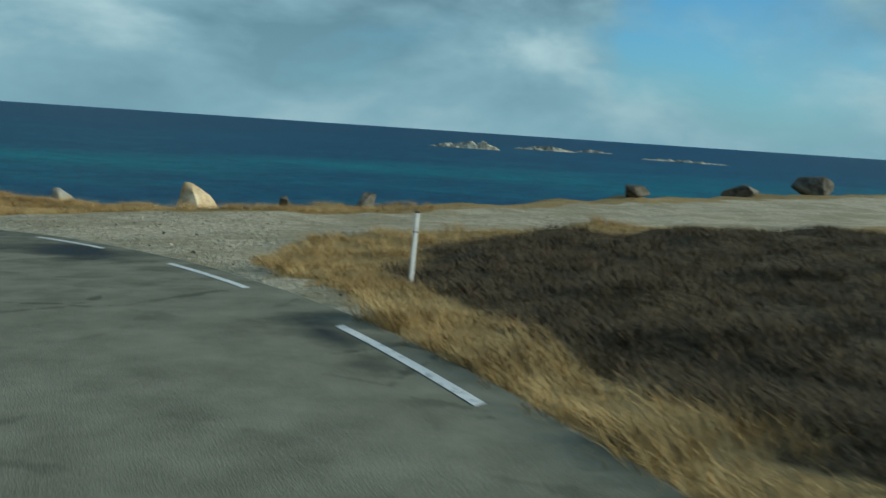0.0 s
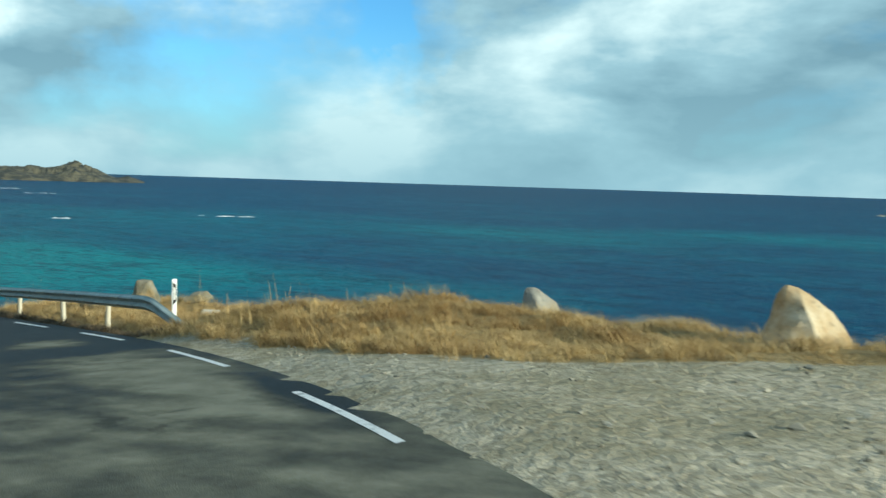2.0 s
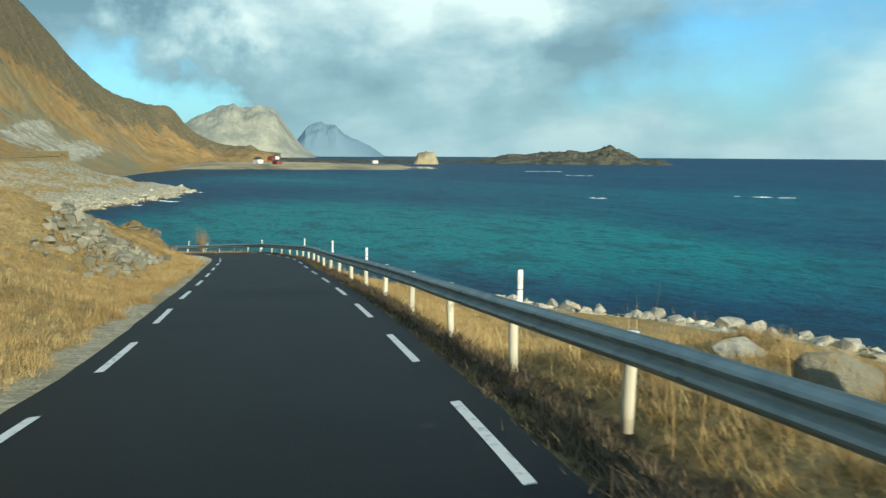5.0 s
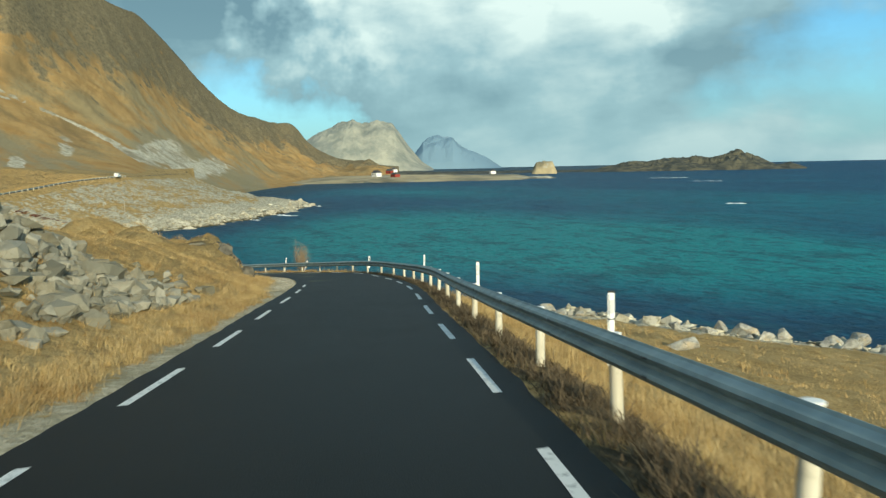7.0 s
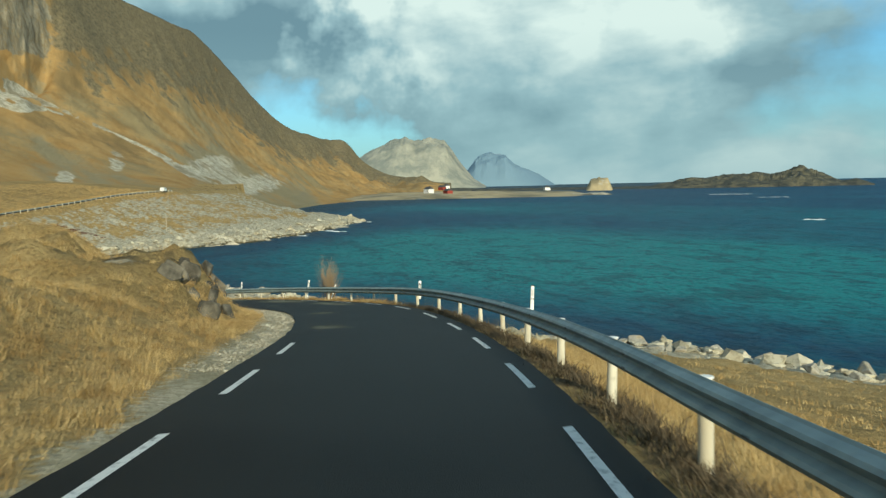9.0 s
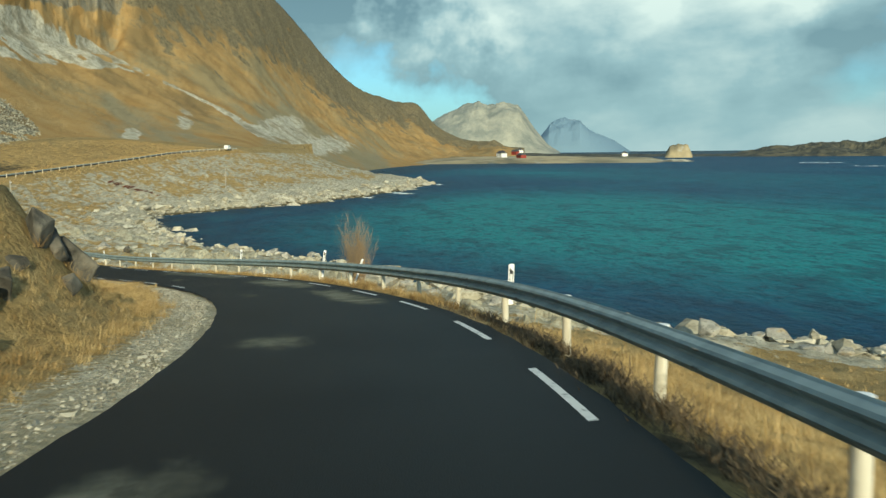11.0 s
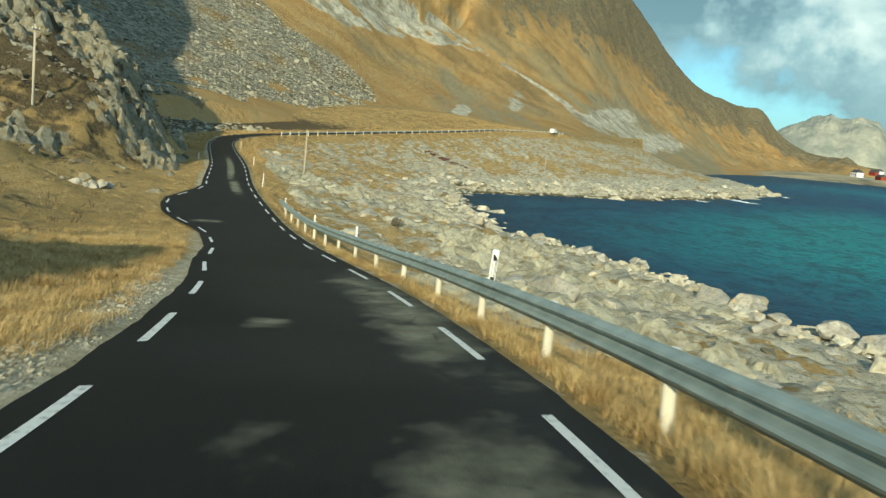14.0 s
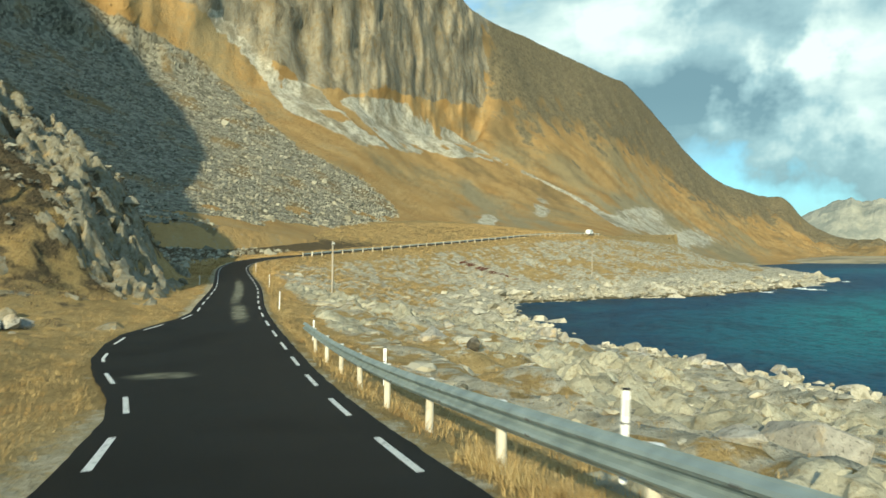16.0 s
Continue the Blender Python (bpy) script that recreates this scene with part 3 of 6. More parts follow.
def ground_height(xy):
    """Height of the bare ground at many places, and its masks."""
    xy = np.asarray(xy, float)
    idx, dist, d, along = nearest(road, xy)
    zr = road[idx, 2] + along * np.gradient(road[:, 2])[idx]
    s = road_s[idx]
    _, to_shore, sea_side, _ = nearest(shore, xy)
    x, y = xy[:, 0], xy[:, 1]
    nz = np.array([noise.fractal((px * 0.09, py * 0.09, 3.0), 1.0, 2.0, 4) for px, py in xy])
    nf = np.array([noise.fractal((px * 0.45, py * 0.45, 7.0), 1.0, 2.0, 3) for px, py in xy])
    nr = np.array([noise.ridged_multi_fractal((px * 0.05, py * 0.05, 1.0), 1.0, 2.0, 4, 1.0, 2.0) for px, py in xy])
    # towards the sea
    reach = np.maximum(d - 3.4, 0)
    w = reach / (reach + to_shore + 0.5)
    edge_y = np.interp(x, [-40, -24, -15, -9, -3, 11, 28, 60, 90], [26, 30.5, 33.6, 34.2, 36.5, 50, 69, 98, 110])  # brink of the lay-by
    brink = (edge_y - y) * 0.85 + 1.2 * nz
    flat = smooth(-27.5, -24, x) * (d > 0)
    fall = w ** 0.82
    right = zr - 0.25 * smooth(2.9, 4.4, d) + (SEA + 0.4 - zr) * fall
    outer = np.interp(x, [-36, -29, -24, -22, -20, -17.7, -15, -13, -11.6, -9, -3, 8, 28, 60], [34, 31.6, 29.7, 29.1, 28.3, 27.9, 27.0, 27.2, 28.0, 29.2, 31.5, 44, 63, 92])  # where the gravel ends towards the brink
    inner = np.interp(x, [-9, -3.6, -3.2, 0, 8, 14, 40], [-20, 15.5, 22.0, 25.7, 31, 32, 46])  # where it ends towards the heather
    lay = zr + np.maximum(-1.35 - zr, 0) * smooth(-20, -4, x) - 0.06 * smooth(0, 4, reach) + 0.04 * nf
    crown = np.interp(x, [-24, -21, -19, -16, -13, -9, -3, 0, 10, 35], [-2.25, -1.92, -2.02, -1.98, -2.05, -1.86, -1.60, -1.50, -1.46, -1.60])
    lay = lay + smooth(-0.6, 2.8, y - outer + 0.6 * nz) * (crown - lay + 0.10 * nz + 0.15 * nf) - (lay - SEA) * smooth(0.6, -58.0, brink) - 0.9 * smooth(0.8, -2.2, brink)
    lay = lay + smooth(-0.5, 1.5, inner - y) * smooth(1.0, 4.0, reach) * (0.26 * nz + 0.20 * nf)
    right = right * (1 - flat) + lay * flat
    behind = smooth(-19, -25, x) * (1 - smooth(-40, -48, x)) * smooth(3.6, 5.5, d) * (1 - smooth(9, 13, d))
    right = right * (1 - behind) + (zr - 0.12 + 0.15 * nz) * behind
    strata = (-0.11 * x + 0.17 * y + 0.8 * nz) % 1.0
    strata = np.where(strata < 0.8, strata / 0.8, (1 - strata) / 0.2) - 0.4
    rough_right = smooth(5.5, 14.0, d) * (1 - flat) * (0.5 * nz + 0.25 * nf + (0.7 * (nr - 0.9) + 1.0 * strata) * smooth(-130, -175, x))
    right = right + 1.3 * (nr - 0.8) * smooth(0.6, 0.85, w) * smooth(-270, -320, x) * (to_shore > 2.5)
    right = right + 0.75 * np.exp(-((s - 180.2) / 3.0) ** 2 - ((d - 5.2) / 1.2) ** 2)
    right = right + rough_right + 0.12 * nf * smooth(3.4, 5.0, d)
    # towards the hill
    q = np.maximum(-d - 3.1, 0)
    bank = 2.05 * smooth(0.8, 8.5, q) * (1 - smooth(-112, -124, x)) * (0.85 + 0.35 * nz) * smooth(2.0, -8.0, x)
    bank = bank - 2.0 * smooth(14, 40, q) * (1 - smooth(-112, -124, x)) * smooth(-30, -45, x)
    k = smooth(-185, -238, x) * (1 - smooth(-262, -286, x))
    crest = smooth(-198, -232, x) * (1 - smooth(-252, -276, x))
    ledge = (-0.19 * x - 0.035 * y + 1.0 * nz) % 1.0
    ledge = np.where(ledge < 0.85, ledge / 0.85, (1 - ledge) / 0.15)
    rise = np.interp(q, [12.5, 31, 87, 107, 136, 207, 300], [0, 13, 57, 91, 127, 197, 230])
    spur = crest * 9.0 * smooth(2.5, 12.5, q + 2.0 * nz) + k * rise
    spur = spur + k * smooth(4, 12, q) * (0.6 * nf + 1.2 * (nr - 0.9) + 0.8 * nz + 2.2 * ledge * smooth(-0.5, 0.1, nz))
    bend = smooth(143, 149, s) * (1 - smooth(162, 169, s)) * 2.0 * smooth(2.2, 4.8, q + 0.7 * nz) * (1 - smooth(11, 18, q)) * (1 + 0.5 * nf + 0.4 * nz)
    early = smooth(-118, -135, x) * (1 - smooth(-262, -286, x)) * (0.13 * np.maximum(q - 3, 0) + 0.95 * smooth(2, 9, q) * nz)
    far = smooth(-280, -300, x) * 0.10 * np.maximum(q - 2.0, 0)
    # unseen hillock, added so that its shadow falls on the verge
    hill = 3.6 * np.exp(-((x + 127) / 7.5) ** 2 - ((y - 36.5) / 7.0) ** 2) * smooth(3.5, 8.0, q)
    heap = 0.6 * np.exp(-((s - 117.5) / 6.0) ** 4) * smooth(2.2, 5.0, q) * (1 - smooth(7, 12, q))
    inside = (0.75 + 0.9 * nz + 0.35 * nf) * smooth(2.6, 5.5, q) * smooth(162, 168, s) * (1 - smooth(186, 195, s))
    left = zr + inside + bank * (1 + 0.38 * smooth(106, 118, s) * (1 - smooth(142, 148, s))) + hill + heap + bend + spur + early + far + smooth(1.0, 5.0, q) * (0.28 * nz + 0.12 * nf) + 0.05 * smooth(0, 3, q) * smooth(-100, 0, x) * q
    z = np.where(d >= 0, right, left)
    on_road = 1 - smooth(2.75, 3.3, np.abs(d))
    bay = passing_bay(s, d)
    on_road = np.maximum(on_road, bay)
    z = z * (1 - on_road) + (zr - 0.06) * on_road
    under = sea_side > 0
    z = np.where(under & (d > 0), SEA - 0.25 - 0.12 * to_shore + 0.3 * nz, z)
    patch = (d > 0) * flat * smooth(0.2, 1.6, inner - y + nz) * smooth(-4.5, 2.0, x + 2.0 * nz)
    stony = (d > 0) * smooth(-35, -29, x) * smooth(0.3, 1.5, outer - y) * (1 - smooth(0.0, 1.2, inner - y))
    # the lay-by's gravel runs out in a wedge along the edge of the road
    edge = np.interp(s, [57, 58.5, 60, 62, 64, 66, 68], [6.4, 5.7, 5.0, 4.35, 3.65, 3.3, 3.0]) + 0.25 * nf
    wedge = (d > 0) * (1 - smooth(-0.25, 0.35, d - edge)) * smooth(54, 57, s) * (1 - smooth(66, 68.5, s))
    wedge = np.maximum(wedge, (d > 0) * (1 - smooth(3.3, 3.9, d + 0.5 * nf)) * smooth(38.5, 42, s) * (1 - smooth(50, 57, s)))
    masks = {
        "gravel": np.clip(0.9 * np.maximum(stony, wedge) + 0.60 * (1 - smooth(2.7, 3.5, np.abs(d) + 0.4 * nf)) * (1 - patch) * (1 - 0.75 * (d > 0) * smooth(-22, -26, x) * (1 - smooth(-120, -140, x)))
                          + (0.66 - 0.20 * smooth(-128, -140, x)) * (d < 0) * (1 - smooth(3.7, 5.6 - 1.2 * smooth(-125, -135, x), -d)) * smooth(-78, -94, x) * (1 - smooth(-150, -160, x))
                          + 0.38 * (d < 0) * (1 - smooth(3.2, 4.4, -d)) * smooth(-20, -40, x) * (1 - smooth(-85, -95, x)), 0, 1),
        # the heather strip below the rail is thickened to carry the rail's shade
        "heath": np.clip((1 - wedge) * patch * smooth(2.2, 5.5, inner - y + 1.5 * nz) * smooth(0.9, 2.2, reach + 1.2 * nz) * (0.84 + 0.9 * nz + 0.4 * nf) + 0.45 * (d < 0) * smooth(6, 20, q) * k + 0.36 * (d < 0) * smooth(-120, -135, x) * (1 - crest) * smooth(2, 6, q)
                         # heath at the bend darkens the outcrop's foot in place of shade
                         + 0.30 * (d < 0) * np.minimum(bend, 1.5) * (1 - smooth(6, 9, q)) + 0.60 * (d < 0) * crest * smooth(2.5, 6, q) + 0.42 * (d < 0) * smooth(-285, -300, x) * (1 - smooth(-390, -430, x)) * smooth(3, 9, q) + (0.72 + 0.23 * smooth(-70, -45, x)) * (1 - wedge) * (d > 0) * (1 - smooth(-24.5, -21, x)) * (1 - smooth(-29, -25, x) * smooth(3.6, 4.3, d)) * (1 - smooth(-105, -130, x)) * smooth(2.7, 3.0, d) * (1 - smooth(3.5 + 0.5 * smooth(-80, -60, x), 4.6 + 0.5 * smooth(-80, -60, x), d)), 0, 1),
        "stone": np.clip((d > 0) * (1 - flat) * (1.0 * smooth(0.66, 0.97, w) + (0.52 - 0.04 * smooth(-280, -320, x) + 0.25 * strata) * smooth(-135, -165, x) * smooth(4, 9, d))
                         + (d < 0) * k * smooth(4, 9, q) * (0.12 + 0.55 * smooth(0.30, 0.75, ledge) * smooth(-0.3, 0.2, nz)) + 0.15 * (d < 0) * np.minimum(bend, 1.2) * smooth(2.0, 3.5, q) * (1 - smooth(5.5, 8, q)), 0, 1),
    }
    return z, masks


# lateral place of the hill-side edge line along the road
LEFT_EDGE = [(0, -2.3), (74, -2.55), (77, -2.48), (81, -2.32), (86, -2.2), (100, -2.3), (116, -2.36), (134, -2.5), (205, -2.25), (213, -1.8), (221, -1.95), (225, -2.4), (231.7, -3.7), (237, -4.5), (243, -4.8), (248, -4.6), (252, -3.7), (257, -2.5),
             (262, -1.8), (400, -1.8), (900, -2.0)]


def left_line(s):
    return np.interp(s, *zip(*LEFT_EDGE))


def passing_bay(s, d):
    """1 on the asphalt of the hill side, out into the passing bay."""
    wide = -left_line(s) + 0.58
    return (1 - smooth(wide - 0.1, wide + 0.4, -d)) * (d < 0)


# ---- ground, sea, road ----
def axis(stops):
    """Coordinates from (start, end, step) stretches."""
    out = []
    for a, b, st in stops:
        out += list(np.arange(a, b - 1e-6, st))
    return np.array(out + [stops[-1][1]])


def build_ground():
    xs = axis([(-760, -470, 4.0), (-470, -310, 2.4), (-310, -190, 1.1), (-190, 14, 0.75), (14, 90, 4.0)])
    ys = axis([(-260, -60, 5.0), (-60, 0, 1.1), (0, 70, 0.75), (70, 136, 1.6), (136, 180, 4.0)])
    gx, gy = np.meshgrid(xs, ys, indexing="ij")
    xy = np.stack([gx.ravel(), gy.ravel()], 1)
    z, masks = ground_height(xy)
    ob = mesh_object("ground", np.c_[xy, z], grid_faces(len(xs), len(ys)), M["ground"], attrs=masks)
    return tagged(ob, "dry ochre grass, heather and bare rock sloping to the shore", "ground", kind="structure")


ground = build_ground()


def build_sea():
    xs = axis([(-5200, -1600, 400), (-1600, -700, 60), (-700, 60, 7), (60, 1500, 90), (1500, 5200, 740)])
    ys = axis([(-300, -60, 60), (-60, 260, 7), (260, 1000, 30), (1000, 5200, 420)])
    gx, gy = np.meshgrid(xs, ys, indexing="ij")
    xy = np.stack([gx.ravel(), gy.ravel()], 1)
    _, dist, side, _ = nearest(shore, xy)
    off = np.where(side > 0, dist, 0)
    x, y = xy[:, 0], xy[:, 1]
    shoal = 0.35 + 0.80 * np.exp(-((x + 310) / 140) ** 2 - ((y - 140) / 80) ** 2) + 0.30 * np.exp(-((x + 230) / 170) ** 2 - ((y - 190) / 60) ** 2)
    shoal = shoal + 0.30 * np.exp(-((y - 520 - 0.3 * x) / 130) ** 2) - 0.46 * np.exp(-off / 22.0) - 0.25 * smooth(900, 2200, np.hypot(x, y))
    foam = 0.74 * np.exp(-off / 2.0) * smooth(-300, -400, x) * (1 - smooth(-600, -640, x))
    ob = mesh_object("sea", np.c_[xy, np.full(len(xy), SEA)], grid_faces(len(xs), len(ys)), M["sea"], attrs={"shoal": np.clip(shoal, 0, 1), "foam": foam, "near": 0.9 * np.exp(-off / 13.0)})
    return tagged(ob, "wind-ruffled turquoise and deep blue sea water", "sea", kind="structure")


build_sea()


# dry, worn patches of the asphalt: along, across, half length, half width, how dry
DRY = [(20, 0.0, 44, 6.0, 1.12), (61, 1.2, 7, 1.6, 0.9), (68.5, 0.8, 1.5, 0.9, 0.8), (147, -1.7, 1.6, 0.8, 0.6), (157, -1.6, 1.4, 0.9, 0.6), (169, 1.3, 5.0, 0.8, 0.8), (173, -1.3, 2.6, 0.6, 0.45),
       (180, 1.4, 4.5, 1.0, 0.9), (184, -0.4, 2.2, 0.6, 0.28), (195, 1.9, 9.0, 1.0, 0.75), (191, -0.7, 0.8, 0.5, 0.7), (230.7, -2.0, 1.2, 1.2, 0.7), (262, 0.9, 9.0, 0.6, 0.9), (290, 0.55, 24, 0.55, 0.9)]
DAMP = [(48.6, 1.6, 1.6, 0.7, 0.7), (39.4, 2.2, 1.1, 0.3, 0.5), (58.5, 2.3, 2.0, 0.35, 0.6), (66.4, 0.8, 0.9, 1.6, 0.7)]


def dryness(s, d):
    v = 0.0
    for a, b, la, lb, k in DRY:
        v = max(v, k * math.exp(-abs((s - a) / la) ** 2.6 - abs((d - b) / lb) ** 2.6))
    for a, b, la, lb, k in DAMP:
        v -= k * math.exp(-((s - a) / la) ** 2 - ((d - b) / lb) ** 2)
    return v


def ribbon(name, s0, s1, left, right, step, lift, mat, crown=0.0, lanes=16, label="", category=""):
    """A strip of road surface between two lateral offsets (functions of s)."""
    verts, dry, n = [], [], lanes + 1
    ss = np.arange(s0, s1, step)
    for s in ss:
        a, b = left(s), right(s)
        p, _, r = road_frame(s)
        for k in range(n):
            d = a + (b - a) * k / lanes
            q = p + r * d
            verts.append((q[0], q[1], q[2] + lift - crown * abs(d)))
            dry.append(dryness(s, d))
    ob = mesh_object(name, verts, grid_faces(len(ss), n), mat, attrs={"dry": dry})
    return tagged(ob, label, category, kind="structure")


def ragged(s, seed, size=0.08):
    return size * noise.fractal((s * 0.7, seed, 0.0), 1.0, 2.0, 4)


def left_edge(s):
    return float(left_line(s)) - 0.42 - 0.12 * float(smooth(100, 125, s) * (1 - smooth(160, 175, s))) - ragged(s, 2.0, 0.05)


S_END = road_s[-1] - 2


def right_line(s):
    return float(np.interp(s, [40, 43, 49], [2.55, 2.45, 2.3]))


ribbon("road", 1.0, S_END, left_edge, lambda s: right_line(s) + 0.42 + ragged(s, 5.0, 0.05), 0.5, 0.0, M["asphalt"], label="single-track dark damp asphalt road", category="road")


def paint_dash(s0, s1, offset, width=0.125):
    """One dash of an edge line, with slightly broken ends."""
    bm = bmesh.new()
    n = 7
    lo, hi = [], []
    for k in range(n):
        s = s0 + (s1 - s0) * k / (n - 1)
        d = offset(s)
        e = 0.008 * math.sin(s * 23.0)
        for row, off in ((lo, -width / 2 + e), (hi, width / 2 + e * 0.7)):
            q = beside(s + (0.05 * off / width if k in (0, n - 1) else 0), d + off, 0.006)
            row.append(bm.verts.new(q))
    for k in range(n - 1):
        bm.faces.new((lo[k], lo[k + 1], hi[k + 1], hi[k]))
    bmesh.ops.recalc_face_normals(bm, faces=bm.faces)
    for f in bm.faces:
        if f.normal.z < 0:
            f.normal_flip()
    return bm


LINE_LABEL = "white dash of chipped road paint along the asphalt edge"


# where the near ends of every dash lie along the road: index and metres
DASHES = [(-8, -1.4), (0, 49.2), (5, 80.6), (10, 111.7), (12, 124.1), (15, 143.1), (19, 168.7), (24, 201.1), (70, 492.0)]
DASHES_HILL = [(-8, -1.4), (0, 49.2), (4, 74.4), (5, 80.7), (6, 86.9), (11, 118.05), (12, 124.3), (21, 182.1), (22, 188.4), (24, 201.6), (26, 215.2), (28, 228.6), (30, 243.1), (31, 250.2), (32, 257), (70, 497.0)]


def edge_line(table, offset, group, gap=(0, 0)):
    for k in range(-7, 70):
        s = float(np.interp(k, *zip(*table)))
        if gap[0] < s < gap[1]:
            continue
        ob = part("road_dash", paint_dash(s, s + 3.25, offset), M["paint"], None)
        tagged(ob, LINE_LABEL, "road marking", group, "structure")


edge_line(DASHES, right_line, "edge line by the sea")
edge_line(DASHES_HILL, lambda s: float(left_line(s)), "edge line by the hill", (140, 181))


# ---- guard rail ----
RAIL_S0, RAIL_S1 = 70.0, 243.0
POST_STEP = 4.22


def rail_offset(s):
    return float(np.interp(s, [60, 68.5, 70.3, 73.4, 77.3, 82.5, 86.7, 93, 100, 112, 126, 143, 200, 216, 260], [4.2, 4.12, 3.88, 4.03, 4.20, 4.10, 3.90, 3.65, 3.5, 3.28, 3.24, 3.36, 3.33, 3.4, 3.45]))


def w_profile():
    """Cross-section of a W-beam: distance towards the road and height, closed round with its thickness."""
    ctr = [(0.0, 0.155), (0.012, 0.135), (0.062, 0.105), (0.078, 0.078), (0.062, 0.050), (0.012, 0.022), (0.0, 0.0),
           (0.012, -0.022), (0.062, -0.050), (0.078, -0.078), (0.062, -0.105), (0.012, -0.135), (0.0, -0.155)]
    ctr = [(1.3 * a, 1.22 * b) for a, b in ctr]
    return ctr + [(a - 0.006, b) for a, b in reversed(ctr)]


def rail_place(s):
    """Place and lateral direction of the rail at s; its first metres dip into the ground."""
    p, t, r = road_frame(s)
    dip = float(1 - smooth(RAIL_S0 - 1.4, RAIL_S0 + 1.2, s))
    q = p + r * (rail_offset(s) + 0.18 * dip)
    q[2] += 0.67 - 0.72 * dip ** 1.2
    return q, r, dip


def build_rail():
    rail = new("guard_rail")
    prof = w_profile()
    s, first = RAIL_S0 - 1.0, True
    while s < RAIL_S1:
        e = min(s + POST_STEP, RAIL_S1)
        verts = []
        ss = np.linspace(s, e + 0.12, 9)
        for v in ss:
            q, r, dip = rail_place(v)
            for a, b in prof:
                lap = 0.003 if v > e else 0.0
                verts.append((q[0] - r[0] * (a + lap), q[1] - r[1] * (a + lap), q[2] + b * (1 - 0.25 * dip)))
        n = len(prof)
        faces = [(i * n + k, i * n + (k + 1) % n, (i + 1) * n + (k + 1) % n, (i + 1) * n + k) for i in range(len(ss) - 1) for k in range(n)]
        beam = mesh_object("beam", verts, faces, M["steel"], rail, smooth=False)
        for v in ((s + 0.10, s + 0.02) if not first else (s + 3.0,)):
            q, r, _ = rail_place(v)
            for h in (0.092, -0.092):
                bm = tube([(0, 0, 0), (0, 0, 0.018)], [0.016, 0.012], 6)
                bolt = part("bolt", bm, M["bolt"], beam)
                bolt.matrix_world = Matrix.Translation(Vector(q) - Vector(r) * 0.101 + Vector((0, 0, h))) @ Vector(-r).to_track_quat("Z", "Y").to_matrix().to_4x4()
        s, first = e, False
    return tagged(rail, "dull galvanised steel guard rail with its start bent to the ground", "guard rail")


build_rail()


def rail_post_mesh():
    bm = tube([(0, 0, -0.35), (0, 0, 0.0), (0, 0, 0.70), (0, 0, 0.76), (0, 0, 0.785)], [0.075, 0.075, 0.074, 0.072, 0.055], 12)
    return bm


def build_posts():
    first = None
    s = 146.6 - POST_STEP * 17
    while s < RAIL_S1:
        p = beside(s, rail_offset(s) + 0.10)
        z = ground_height([p[:2]])[0][0]
        m = Matrix.Translation((p[0], p[1], p[2] + 0.03)) @ pose(0, 0, 0, random.uniform(-2, 2), random.uniform(-2, 2), random.uniform(0, 360))
        if first is None:
            first = new("rail_post")
            part("shaft", rail_post_mesh(), M["post_wood"], first, smooth=True)
            bm = tube([(0, 0, 0.783), (0, 0, 0.80), (0, 0, 0.805)], [0.079, 0.079, 0.055], 12)
            part("cap", bm, M["white_plastic"], first, "white plastic cap")
            tagged(first, "short pale round guard rail post with a white cap", "post", "guard rail posts")
            first.matrix_basis = m
        else:
            copy_thing(first, m)
        s += POST_STEP


build_posts()


def delineator(place, up=0.0, lean=(0, 0), kind="plain", turn=0.0, foot=-0.445):
    ob = new("marker_post")
    wide = 0.13 if kind == "arrow" else 0.082
    part("shaft", box((wide, 0.045, 1.305 - foot), (0, 0, (1.305 + foot) / 2), 0.016, 2), M["white_plastic"], ob)
    if kind == "arrow":
        part("panel", box((0.085, 0.006, 0.46), (0, 0.0255, 0.92), 0.002), M["black_plastic"], ob, "black bordered field")
        part("reflector", box((0.060, 0.004, 0.33), (0.006, 0.031, 0.92), 0.001), M["reflector"], ob, "pale reflector")
        for h, k in ((1.17, 1), (0.67, -1)):
            bm = bmesh.new()
            vs = [bm.verts.new((a, 0.0285, h + b)) for a, b in ((-0.045, -0.035 * k), (0.045, 0.055 * k), (0.045, -0.035 * k))]
            bm.faces.new(vs)
            bmesh.ops.solidify(bm, geom=bm.faces[:], thickness=0.004)
            part("dark_corner", bm, M["black_plastic"], ob, "slanted black corner")
    else:
        part("band", box((0.086, 0.049, 0.03), (0, 0, 0.98), 0.01), M["black_plastic"], ob, "thin dark band")
        part("reflector", box((0.055, 0.006, 0.16), (0, 0.0255, 1.13), 0.002), M["reflector"], ob, "pale reflector")
        part("cap", box((0.088, 0.051, 0.02), (0, 0, 1.31), 0.008), M["black_plastic"], ob, "dark cap")
    ob.matrix_basis = Matrix.Translation(Vector(place) + Vector((0, 0, up))) @ pose(0, 0, 0, lean[0], lean[1], turn)
    text = "white plastic road marker post with a black-bordered reflector" if kind == "arrow" else "slim white plastic road marker post with dark band"
    if abs(lean[0]) + abs(lean[1]) > 8:
        text = "slim white plastic road marker post leaning over"
    return tagged(ob, text, "marker post", "marker posts")


def turn_of(s):
    _, t, _ = road_frame(s)
    return math.degrees(math.atan2(t[1], t[0])) + 90


